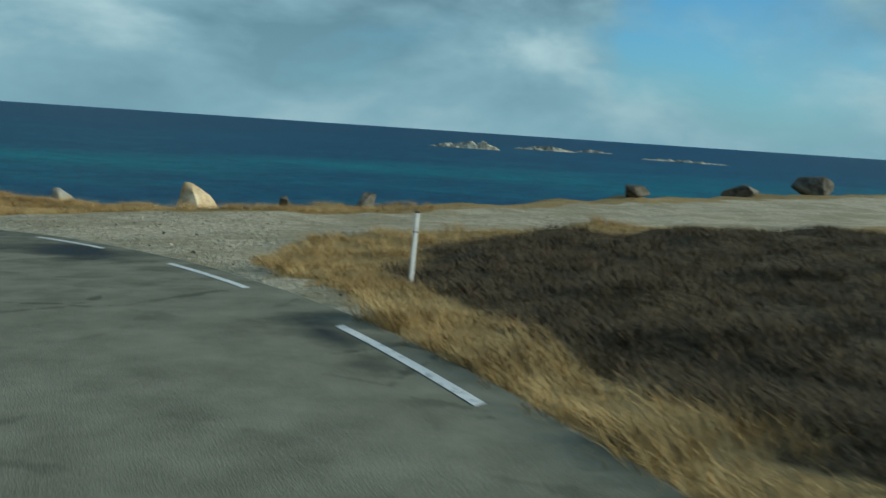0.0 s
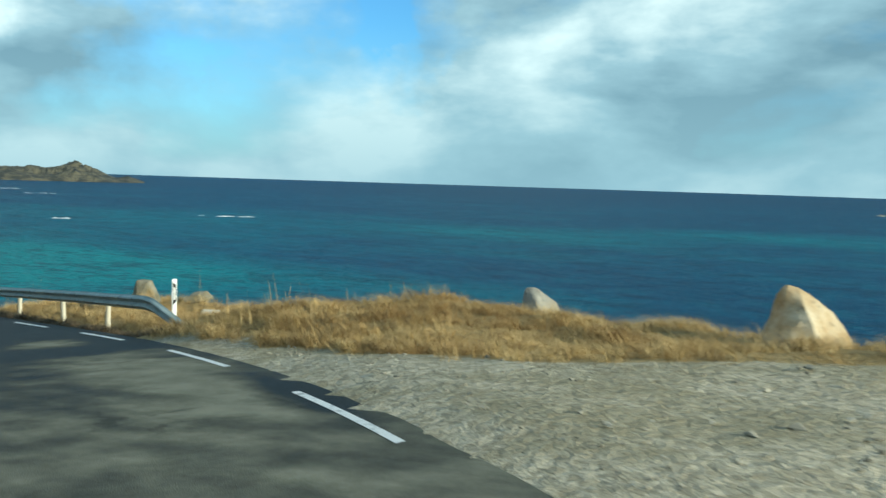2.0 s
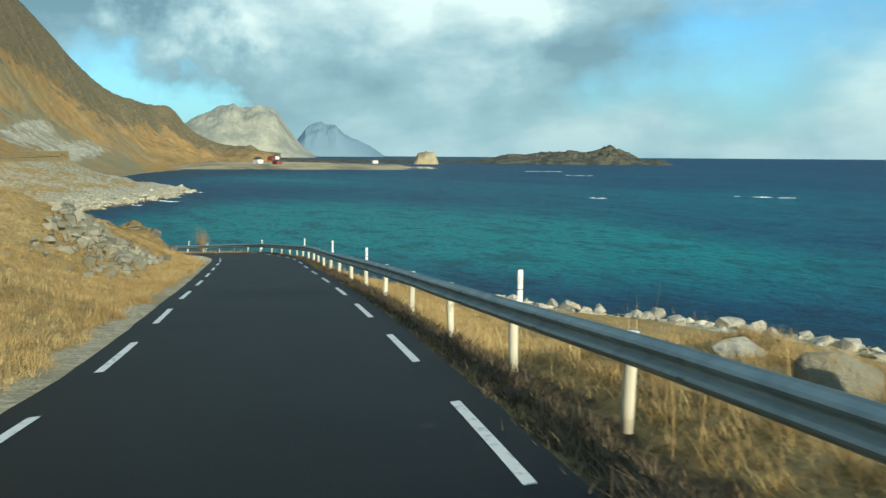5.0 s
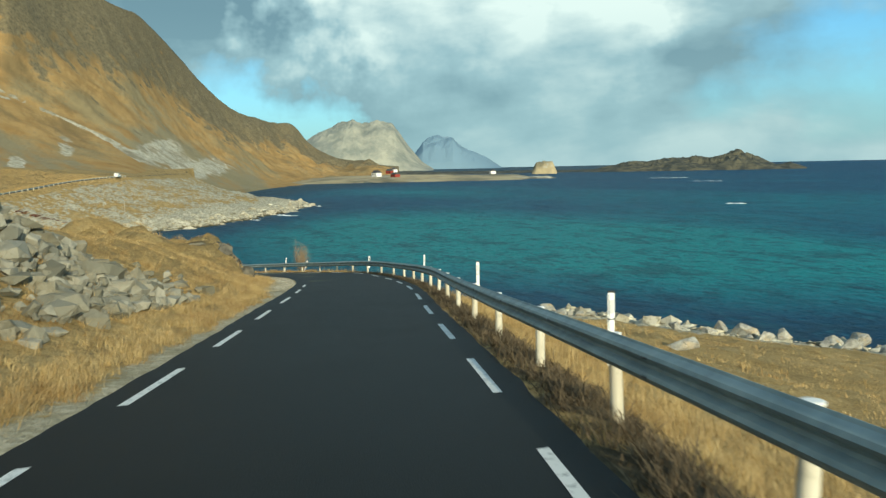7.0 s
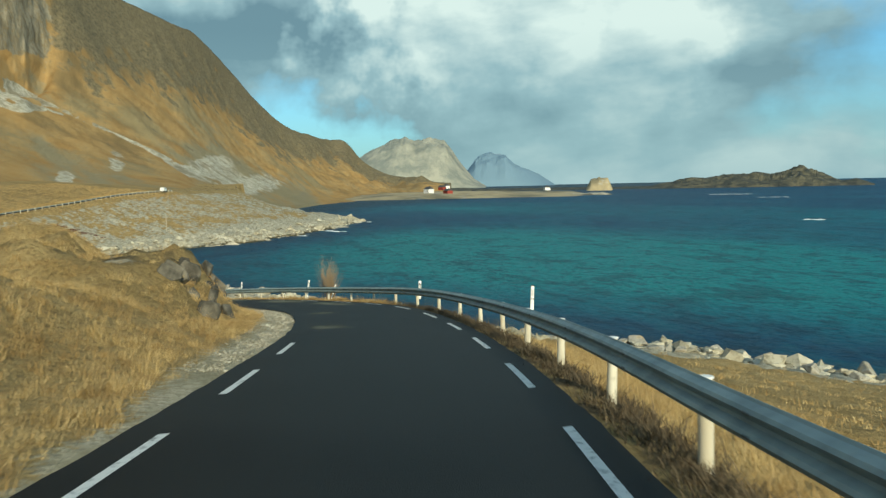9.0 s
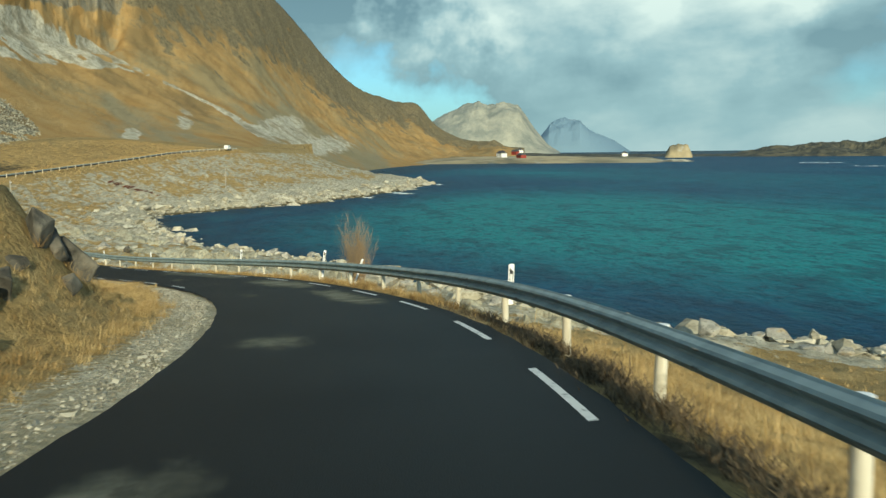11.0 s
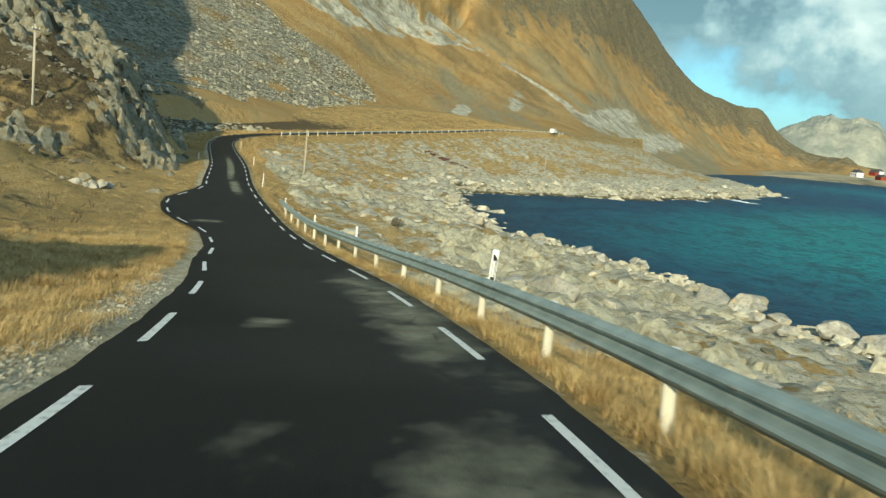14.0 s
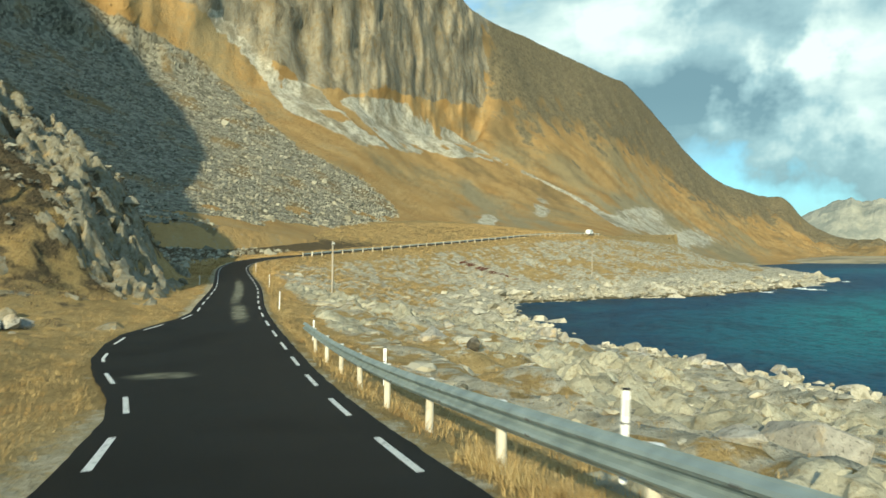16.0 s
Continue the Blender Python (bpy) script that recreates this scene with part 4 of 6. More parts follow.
# along the road, distance from its centre, top over the road, kind, lean
MARKERS = [(70.6, 4.46, 1.30, "arrow", 0), (87.6, 3.83, 1.34, "plain", 0), (104.95, 3.6, 1.28, "plain", 0), (116.85, 3.55, 1.42, "plain", 0), (138.1, 3.6, 1.40, "plain", 2),
           (158.9, 3.65, 1.22, "arrow", 2), (176.1, 3.6, 1.10, "plain", 20), (180.3, 3.66, 1.38, "arrow", 8), (192.9, 3.6, 1.42, "arrow", 4), (210.7, 3.6, 1.25, "plain", 2),
           (223.4, 3.6, 1.17, "plain", 0), (241.3, 3.65, 1.08, "plain", 1), (267.1, 3.73, 1.16, "plain", 2), (300.5, 3.8, 1.10, "plain", 0), (343.7, 3.8, 1.10, "plain", 0),
           (420.0, 3.6, 1.1, "plain", 0)]
for s, d, top, kind, lean in MARKERS:
    if 80 < s < RAIL_S1:  # these are fixed to the back of a rail post
        near = 146.6 + POST_STEP * round((s - 146.6) / POST_STEP)
        s = near if abs(near - s) < 0.45 else s
        d = rail_offset(s) + 0.195
    delineator(beside(s, d), top - 1.32, (0, -lean), kind, turn_of(s), 0.40 if 80 < s < RAIL_S1 and lean < 5 else -0.445)
delineator((-0.50, 14.25, -0.74), -0.10, (0, 2), "plain", 20)
delineator(beside(300, -3.6), -0.3, (0, 0), "plain", turn_of(300))


# ---- mountain ----
EYE_END = (-154.1, 41.9, -14.0)
# azimuth from the end of the walk, then distance and height of the foot and of the ridge
FLANK = [(150, 190, -6, 380, 190), (135, 205, -6, 450, 225), (117, 225, -7, 560, 235), (106.5, 275, -12, 640, 246), (100, 350, -9, 760, 226), (97.4, 382, -8, 820, 208),
         (93.5, 420, -7, 950, 213), (89.5, 470, -6, 1100, 209), (87.7, 505, -9, 1200, 208), (85.9, 540, -14, 1300, 181), (84.1, 585, -18, 1380, 139),
         (82.2, 680, -22, 1450, 101), (80.6, 830, -25, 1550, 88), (79.2, 950, -27, 1680, 88), (78.2, 1010, -28, 1700, 86), (77.0, 1080, -28, 1720, 45),
         (75.3, 1180, -28.5, 1750, 17), (73.3, 1230, -28.5, 1760, 4), (71.0, 1240, -28.5, 1750, -6)]


# limits of the mountain's zones as seen from the end of the walk: azimuth, elevation (degrees)
PALE_BAND = [(88.4, 1.9, 0.30), (91.7, 3.8, 0.10), (95.4, 5.6, 0.13), (97.4, 6.4, 0.3), (99.1, 6.9, 0.8), (102.9, 8.2, 1.6), (106.6, 8.5, 1.3), (110.2, 10.2, 1.1), (112.7, 12.8, 0.6), (116, 16, 0.5), (119, 19, 0.3)]
CLIFF_FOOT = [(97.2, 9.4), (102.9, 10.3), (106.1, 10.3), (109.0, 10.9), (112.7, 13.2), (116.5, 15.4), (122, 19), (150, 24)]
SCREE_TOP = [(100, 1.0), (101.4, 1.9), (105.1, 4.6), (109.5, 6.8), (115.9, 12.2), (123.8, 15.7), (150, 19)]


def build_mountain():
    ctl = spline(FLANK, 2.4)
    nu, nv = len(ctl), 170
    verts, zone = [], {"crag": [], "scree": [], "pale": [], "streak": [], "upper": []}
    for azm, d0, z0, d1, z1 in ctl:
        a = radians(azm)
        dx, dy = -math.sin(a), math.cos(a)
        cliff, gentle = float(smooth(95.8, 98.2, azm)), float(smooth(91.0, 103.0, azm))
        _, band_e, band_w = (np.interp(azm, [p[0] for p in PALE_BAND], [p[k] for p in PALE_BAND]) for k in range(3))
        foot_e, scree_e = np.interp(azm, *zip(*CLIFF_FOOT)), np.interp(azm, *zip(*SCREE_TOP))
        for j in range(nv):
            v = j / (nv - 1) * 1.12 - 0.06
            t = min(max(v, 0), 1)
            steep = gentle + (cliff - gentle) * float(smooth(0.70, 0.84, t))
            frac = (0.50 * t ** 1.55 + 0.50 * float(smooth(0.80, 0.97, t))) * steep + (0.25 * t ** 1.25 + 0.75 * t ** 2.6) * (1 - steep)
            dist = d0 + (d1 - d0) * v
            h = z0 + (z1 - z0) * frac
            if v < 0:
                h = z0 + v * 220
            if v > 1:
                h = z1 - (v - 1) * (d1 - d0) * 0.9
            x, y = EYE_END[0] + dx * dist, EYE_END[1] + dy * dist
            amp = min(1.0, 0.12 + 1.5 * t) * dist / 700
            big = noise.fractal((x * 0.009, y * 0.009, h * 0.006), 1.0, 2.0, 4)
            fine = noise.fractal((x * 0.05, y * 0.05, h * 0.05), 1.0, 2.0, 4)
            face = float(smooth(0.79, 0.86, t)) * cliff
            taper = 1 - 0.8 * float(smooth(0.88, 1.0, v)) * (1 - cliff)
            h += amp * (7 * big + 1.7 * fine) * taper
            push = 0.0
            if face > 0:
                col = noise.ridged_multi_fractal((azm * 0.42 + 0.5 * big, h * 0.009, 2.0), 0.9, 2.3, 6, 1.0, 2.0) - 1.0
                push = face * (7 * col + 12 * fine + 9 * big)
            verts.append((x + dx * push, y + dy * push, h))
            e = math.degrees(math.atan2(h - EYE_END[2], dist))
            upper = float(smooth(foot_e - 0.7, foot_e + 0.5, e)) * cliff
            zone["crag"].append(max(0.92 * upper, 0.10))
            # stronger towards the ridge, to darken slopes that turn from the sun
            zone["upper"].append((0.14 + 0.14 * float(smooth(0.2, 0.5, t)) + 0.46 * float(smooth(0.58, 0.94, t)) + 0.12 * big) * (1 - cliff))
            zone["streak"].append(0.5 + 0.55 * noise.fractal(((e - 0.70 * azm) * 0.34, azm * 0.10, 5.0), 1.0, 2.0, 5) * float(smooth(101, 97, azm)))
            zone["scree"].append(0.95 * float(smooth(scree_e + 0.8, scree_e - 0.9, e)) * float(smooth(0.9 + 3.0 * big + 1.5 * fine, 2.2 + 3.0 * big + 1.5 * fine, e)) * float(smooth(101.5, 104.0, azm)))
            band = float(smooth(1.35, 0.65, abs(e - band_e) / max(band_w, 0.05))) * float(smooth(87.6, 88.6, azm)) * (1 - float(smooth(117, 119, azm)))
            cut = math.exp(-((azm - 87.0) / 1.6) ** 2 - ((e - 2.1) / 0.8) ** 2) + 0.9 * math.exp(-((azm - 84.3) / 2.4) ** 2 - ((e - 0.75) / 0.7) ** 2)
            cut += math.exp(-((azm - 96.8) / 0.75) ** 2 - ((e - 1.9) / 0.5) ** 2) + 0.62 * math.exp(-((azm - 93.3) / 0.8) ** 2 - ((e - 2.7) / 0.9) ** 2)
            zone["pale"].append(min(1.0, band * (0.72 + 0.9 * fine) + 0.95 * cut + 0.08))
    ob = mesh_object("mountain", verts, grid_faces(nu, nv), M["mountain"], attrs=zone)
    return tagged(ob, "steep mountain side of ochre grass, grey scree and cliffs", "mountain", kind="structure")


build_mountain()


def skyline(name, azimuths, dist, heights, mat, label, depth=500.0, rough=1.0, eye=(-111, 52)):
    """A far ridge that stands on the sea: heights along azimuths at one distance."""
    n, rows = 150, 22
    verts = []
    for i in range(n):
        f = i / (n - 1)
        a = radians(float(np.interp(f, np.linspace(0, 1, len(azimuths)), azimuths)))
        top = float(np.interp(f, np.linspace(0, 1, len(heights)), heights))
        for j in range(rows):
            t = j / (rows - 1)
            dd = dist - depth * 0.5 + depth * t
            bell = math.sin(math.pi * t) ** 0.8
            x, y = eye[0] - math.sin(a) * dd, eye[1] + math.cos(a) * dd
            k = noise.fractal((x / depth * 3.1, y / depth * 3.1, 2.0), 0.8, 2.0, 7)
            verts.append((x, y, SEA - 3 + (top + 3) * bell * (1 + 0.22 * rough * k)))
    ob = mesh_object(name, verts, grid_faces(n, rows), mat, smooth=False)
    return tagged(ob, label, name.replace("_", " "), kind="structure")


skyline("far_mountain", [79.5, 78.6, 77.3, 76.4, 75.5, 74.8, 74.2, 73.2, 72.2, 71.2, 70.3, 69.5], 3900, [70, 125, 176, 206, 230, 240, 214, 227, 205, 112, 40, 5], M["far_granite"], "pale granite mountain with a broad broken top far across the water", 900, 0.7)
skyline("snowy_mountain", [71, 70.2, 69.5, 68.9, 68.2, 67.6, 67, 66, 65], 4500, [60, 150, 168, 158, 170, 122, 96, 60, 5], M["far_hazed"], "snow-dusted far mountain, blue distance haze put into its colour", 500, 0.6)
skyline("headland", [79, 75, 72, 69, 66, 63.5, 62.5], 1330, [5, 8, 9, 8, 6, 5, 0], M["headland"], "low grassy headland with rocky shore", 380, 0.7)
skyline("breakwater", [66.5, 65, 63, 61.5, 60.8], 1260, [1.5, 3.2, 2.6, 3.0, 0.5], M["pale_shore"], "low pale strip of rock off the headland", 40, 0.8)
skyline("knoll", [62.7, 62.4, 61.9, 61.3, 61.0], 1789, [6, 22, 28, 25, 4], M["headland"], "steep brown grassy knoll behind the headland", 60, 0.5)
skyline("low_coast", [72, 66, 60, 56, 53], 2100, [8, 5.5, 4.5, 4, 2], M["islet"], "low dark coast behind the headland", 300)
skyline("dark_islet", [59.5, 58, 57, 56, 55, 54, 53, 52.3, 51.4, 50.5, 49.9, 49.3, 48.2, 47.5, 46.5], 2080, [3, 12, 19, 22, 27, 23, 27, 22, 29, 38, 27, 22, 9, 13, 2], M["islet"], "dark rugged islet in the sea", 260, 2.4, (-30, 30))
SKERRY = "pale low skerry in the sea"
for azs, far, tops, wide in (([1.5, 0.6, -0.6, -1.6, -2.4, -3.3], 1220, [0, 4, 6, 9, 8, 1], 34), ([-4.2, -5.6, -6.6, -7.4, -8.4], 1407, [0, 5, 8, 4, 0], 36),
                             ([-8.0, -9.2, -10.6], 1500, [0, 4, 0], 30), ([-12.5, -14, -16, -18], 1266, [0, 2.5, 2.0, 0], 30)):
    skyline("skerry", azs, far, tops, M["pale_shore"], SKERRY, wide, 2.0, (0, 0))


def breaking_wave(x, y, length, turn, seed):
    """White water over a sunken rock: ragged low ridges of foam."""
    rb = random.Random(seed)
    ob = new("breaking_wave")
    ob.matrix_basis = pose(x, y, SEA, 0, 0, turn)
    for k in range(max(2, int(length / 7))):
        cx, cy, ln, wd = rb.uniform(-0.5, 0.5) * length, rb.gauss(0, 1.2), rb.uniform(0.15, 0.4) * length, rb.uniform(0.5, 1.4)
        n, verts, faces = 24, [], []
        for i in range(n):
            t = i / (n - 1)
            w = wd * math.sin(math.pi * t) ** 0.6 * (0.6 + 0.8 * abs(noise.noise((t * 6, seed, k))))
            h = 0.55 * w * (0.5 + abs(noise.noise((t * 9, seed + 5, k))))
            px, py = cx + (t - 0.5) * ln, cy + 1.5 * noise.noise((t * 3, seed + 9, k))
            verts += [(px, py - w, -0.05), (px, py - 0.2 * w, 0.05 + h), (px, py + w, -0.05)]
        for i in range(n - 1):
            for q in range(2):
                faces.append((i * 3 + q, (i + 1) * 3 + q, (i + 1) * 3 + q + 1, i * 3 + q + 1))
        mesh_object("foam", verts, faces, M["foam"], ob)
    return tagged(ob, "white water breaking over a sunken rock", "breaking wave", "breaking waves")


# place, length, direction of the white water
SURF = [(-384, 460, 34, 45, 1), (-412, 442, 9, 45, 2), (-418, 353, 26, 40, 3), (-1020, 729, 50, 55, 4), (-837, 648, 34, 50, 5), (-482, 118, 22, 30, 6), (-566, 156, 24, 30, 7), (-450, 101, 14, 35, 8)]
for x, y, ln, turn, seed in SURF:
    breaking_wave(x, y, ln, turn, seed)


# ---- boulders ----
def boulder_mesh(seed, corners=15, rough=0.05, cuts=1):
    """An angular broken block: the hull of a few corners, edges knocked off, faces slightly uneven."""
    rnd = random.Random(seed)
    bm = bmesh.new()
    for _ in range(corners):
        v = Vector((rnd.gauss(0, 1), rnd.gauss(0, 1), rnd.gauss(0, 0.9))).normalized() * rnd.uniform(0.82, 1.08)
        bm.verts.new((v.x, v.y, max(v.z, -0.6)))
    res = bmesh.ops.convex_hull(bm, input=bm.verts[:])
    bmesh.ops.delete(bm, geom=[v for v in bm.verts if not v.link_faces], context="VERTS")
    bmesh.ops.dissolve_limit(bm, angle_limit=radians(14), verts=bm.verts[:], edges=bm.edges[:])
    bmesh.ops.bevel(bm, geom=bm.edges[:], offset=0.055, segments=1, affect="EDGES")
    bmesh.ops.triangulate(bm, faces=bm.faces[:])
    bmesh.ops.subdivide_edges(bm, edges=[q for q in bm.edges if q.calc_length() > 0.35], cuts=cuts)
    bmesh.ops.triangulate(bm, faces=bm.faces[:])
    for v in bm.verts:
        v.co *= 1 + rough * noise.fractal(v.co * 2.3 + Vector((seed, 0, 0)), 1.0, 2.0, 3)
    me = bpy.data.meshes.new("boulder")
    bm.to_mesh(me)
    bm.free()
    return me


BLOCKS = [boulder_mesh(11 + 7 * k) for k in range(12)]
for me in BLOCKS:
    me.materials.append(M["rock"])
OUTCROP_BLOCKS = [boulder_mesh(411 + 3 * k, 13, 0.09) for k in range(8)]
for me in OUTCROP_BLOCKS:
    me.materials.append(M["outcrop_rock"])
DARK_BLOCKS = [boulder_mesh(211 + 5 * k) for k in range(3)]
for me in DARK_BLOCKS:
    me.materials.append(M["dark_rock"])
rnd = random.Random(5)


def boulder(x, y, size, label, group="", sink=0.30, pool=BLOCKS, which=None, turn=None, z=None, tilt=0.0, dip=0.0):
    """One boulder of that size (width, depth, height) resting in the ground."""
    if z is None:
        z = float(ground_height([(x, y)])[0][0])
    me = pool[which if which is not None else rnd.randrange(len(pool))]
    ob = new("boulder", me)
    w, d, h = size
    a = turn if turn is not None else rnd.uniform(0, 360)
    ob.matrix_basis = pose(x, y, z + h * (0.5 - sink) * 0.9, rnd.uniform(-14, 14) + tilt, rnd.uniform(-14, 14) + dip, a) @ Matrix.Diagonal((w * 0.58, d * 0.58, h * 0.62, 1))
    return tagged(ob, label, "boulder", group)


def standing_stone(x, y, width, height, label, peak=(0.0, 0.0), top=0.25, turn=0.0, mat="rock", seed=1):
    """A single upright broken block: a wide foot, a narrower crest off its middle, flat facets."""
    r = random.Random(seed)
    bm = bmesh.new()
    for h, wide, n in ((-0.25, 0.50, 6), (0.22, 0.49, 5), (0.58, 0.33, 4)):
        for k in range(n):
            a = 2 * math.pi * (k + r.uniform(-0.25, 0.25)) / n
            bm.verts.new((math.cos(a) * wide + peak[0] * max(h, 0) * 0.6, math.sin(a) * wide * 0.8 + peak[1] * max(h, 0) * 0.6, h + r.uniform(-0.06, 0.06)))
    for k in range(4):
        a = 2 * math.pi * (k + r.uniform(-0.2, 0.2)) / 4
        bm.verts.new((peak[0] + math.cos(a) * top, peak[1] + math.sin(a) * top * 0.8, 1.0 - 0.16 * r.random()))
    bmesh.ops.convex_hull(bm, input=bm.verts[:])
    bmesh.ops.delete(bm, geom=[v for v in bm.verts if not v.link_faces], context="VERTS")
    bmesh.ops.dissolve_limit(bm, angle_limit=radians(12), verts=bm.verts[:], edges=bm.edges[:])
    bmesh.ops.bevel(bm, geom=bm.edges[:], offset=0.02, segments=1, affect="EDGES")
    bmesh.ops.triangulate(bm, faces=bm.faces[:])
    for _ in range(3):
        bmesh.ops.subdivide_edges(bm, edges=[e for e in bm.edges if e.calc_length() > 0.12], cuts=1)
        bmesh.ops.triangulate(bm, faces=bm.faces[:])
    for v in bm.verts:
        v.co += v.normal * 0.028 * noise.fractal(v.co * 3.0 + Vector((seed * 3.1, 0, 0)), 1.0, 2.0, 5)
    z = float(ground_height([(x, y)])[0][0])
    ob = part("boulder", bm, M[mat], None)
    ob.matrix_basis = pose(x, y, z - 0.02, 0, 0, turn) @ Matrix.Diagonal((width, width, height, 1))
    return tagged(ob, label, "boulder", "boulders at the brink")


standing_stone(-9.25, 32.2, 1.75, 1.15, "tan upright boulder with a slanting top at the brink", (-0.20, 0.0), 0.07, 20, mat="tan_rock", seed=1)
standing_stone(-15.2, 34.4, 1.20, 1.0, "low grey slanting boulder in the grass", (-0.30, 0.0), 0.10, 15, seed=4)
standing_stone(-32.9, 38.9, 1.15, 1.05, "upright grey boulder with a flat top behind the guard rail", (-0.04, 0.0), 0.26, 60, mat="outcrop_rock", seed=7)
for x, y, size, pool, label in ((-6.2, 33.2, (0.75, 0.6, 0.6), DARK_BLOCKS, "small dark boulder at the brink"), (-3.3, 35.6, (1.3, 0.9, 0.75), DARK_BLOCKS, "dark boulder at the brink"),
                                (10.7, 48.4, (2.4, 1.4, 1.0), DARK_BLOCKS, "flat dark boulder at the brink"), (20.8, 60.4, (3.2, 2.0, 1.3), DARK_BLOCKS, "broad dark boulder at the brink"),
                                (28.0, 66.9, (3.2, 2.2, 2.3), DARK_BLOCKS, "big dark jagged boulder at the brink"), (-31.2, 39.8, (1.1, 0.75, 0.5), OUTCROP_BLOCKS, "low grey boulder behind the guard rail"),
                                (-36.4, 39.3, (1.25, 0.9, 0.75), OUTCROP_BLOCKS, "grey boulder behind the guard rail"), (-27.6, 36.6, (0.8, 0.6, 0.35), BLOCKS, "small grey stone in dry grass"),
                                (-39.6, 41.2, (1.0, 0.7, 0.5), BLOCKS, "grey stone in dry grass"), (-88.5, 66, (2.2, 1.4, 0.8), BLOCKS, "pale flat stone in dry grass")):
    boulder(x, y, size, label, "boulders at the brink" if pool is DARK_BLOCKS else "", pool=pool, sink=0.22)

# boulders along the waterline
for k in range(100):
    f = rnd.random()
    i = int(np.interp(f, [0, 1], [np.argmin(abs(shore[:, 0] + 92)), np.argmin(abs(shore[:, 0] + 285))]))
    p, t = shore[i], shore[i + 1] - shore[i]
    n = np.array([-t[1], t[0]]) / np.linalg.norm(t)
    off = rnd.uniform(-1.5, 9.0)
    w = rnd.uniform(1.2, 3.4) * (1.25 if off < 4 else 0.8)
    x, y = p[0] + n[0] * off + rnd.uniform(-2, 2), p[1] + n[1] * off + rnd.uniform(-2, 2)
    boulder(x, y, (w, w * rnd.uniform(0.6, 0.9), w * rnd.uniform(0.5, 0.75)), "pale grey boulder of the rocky shore", "shore boulders", sink=0.2)

# slabs and blocks on the seaward slope at the end of the walk
for k in range(34):
    s = rnd.uniform(196, 300)
    d = 6.5 + rnd.random() ** 0.8 * 42
    p = beside(s, d)
    w = rnd.uniform(0.7, 3.0)
    boulder(p[0], p[1], (w, w * rnd.uniform(0.6, 1.0), w * rnd.uniform(0.30, 0.6)), "weathered grey rock slab on the grassy slope", "rocks of the slope", sink=0.40, pool=OUTCROP_BLOCKS if rnd.random() < 0.5 else BLOCKS)
boulder(-188.9, 50.0, (4.6, 3.6, 2.2), "large cracked grey rock on the slope", "rocks of the slope", sink=0.10, which=3, turn=40)
boulder(-211.8, 34.0, (1.5, 1.2, 1.3), "nearly black boulder on the slope", "", pool=DARK_BLOCKS, sink=0.1)

# rubble on the bank and the outcrop at the bend
for k in range(30):
    s, d = rnd.gauss(118.5, 3.6), -rnd.uniform(5.4, 8.8)
    p = beside(s, d)
    w = min(rnd.lognormvariate(-1.2, 0.42), 0.62)
    boulder(p[0], p[1], (w, w * rnd.uniform(0.6, 0.9), w * rnd.uniform(0.5, 0.85)), "broken grey rock of the rubble on the bank", "rubble on the bank", sink=0.22, pool=OUTCROP_BLOCKS)
# dark blocks only, so the outcrop's shade lies in their colour
for k in range(22):
    s, d = rnd.uniform(146, 163), -rnd.uniform(5.5, 7.6)
    p = beside(s, d)
    w = rnd.uniform(0.4, 1.15)
    boulder(p[0], p[1], (w, w * rnd.uniform(0.6, 0.9), w * rnd.uniform(0.7, 1.1)), "dark-stained grey outcrop rock at the bend, shade in its colour", "outcrop at the bend", sink=0.42,
            pool=DARK_BLOCKS)
for k in range(14):
    p = beside(rnd.gauss(245, 2.2), -rnd.uniform(9.0, 12.0))
    w = rnd.uniform(0.4, 1.1)
    boulder(p[0], p[1], (w, w * 0.8, w * 0.7), "pale broken stone heaped on the slope", "pale stone heap", sink=0.2)
for k in range(40):
    s = rnd.uniform(246, 316)
    p = beside(s, -5.0 - rnd.random() * 26)
    w = rnd.uniform(0.6, 1.7)
    boulder(p[0], p[1], (w * rnd.uniform(1.0, 1.5), w * rnd.uniform(0.6, 0.9), w * rnd.uniform(0.5, 0.9)), "loose grey rock below the outcrop above the road", "loose rocks above the road", sink=0.40, pool=OUTCROP_BLOCKS)


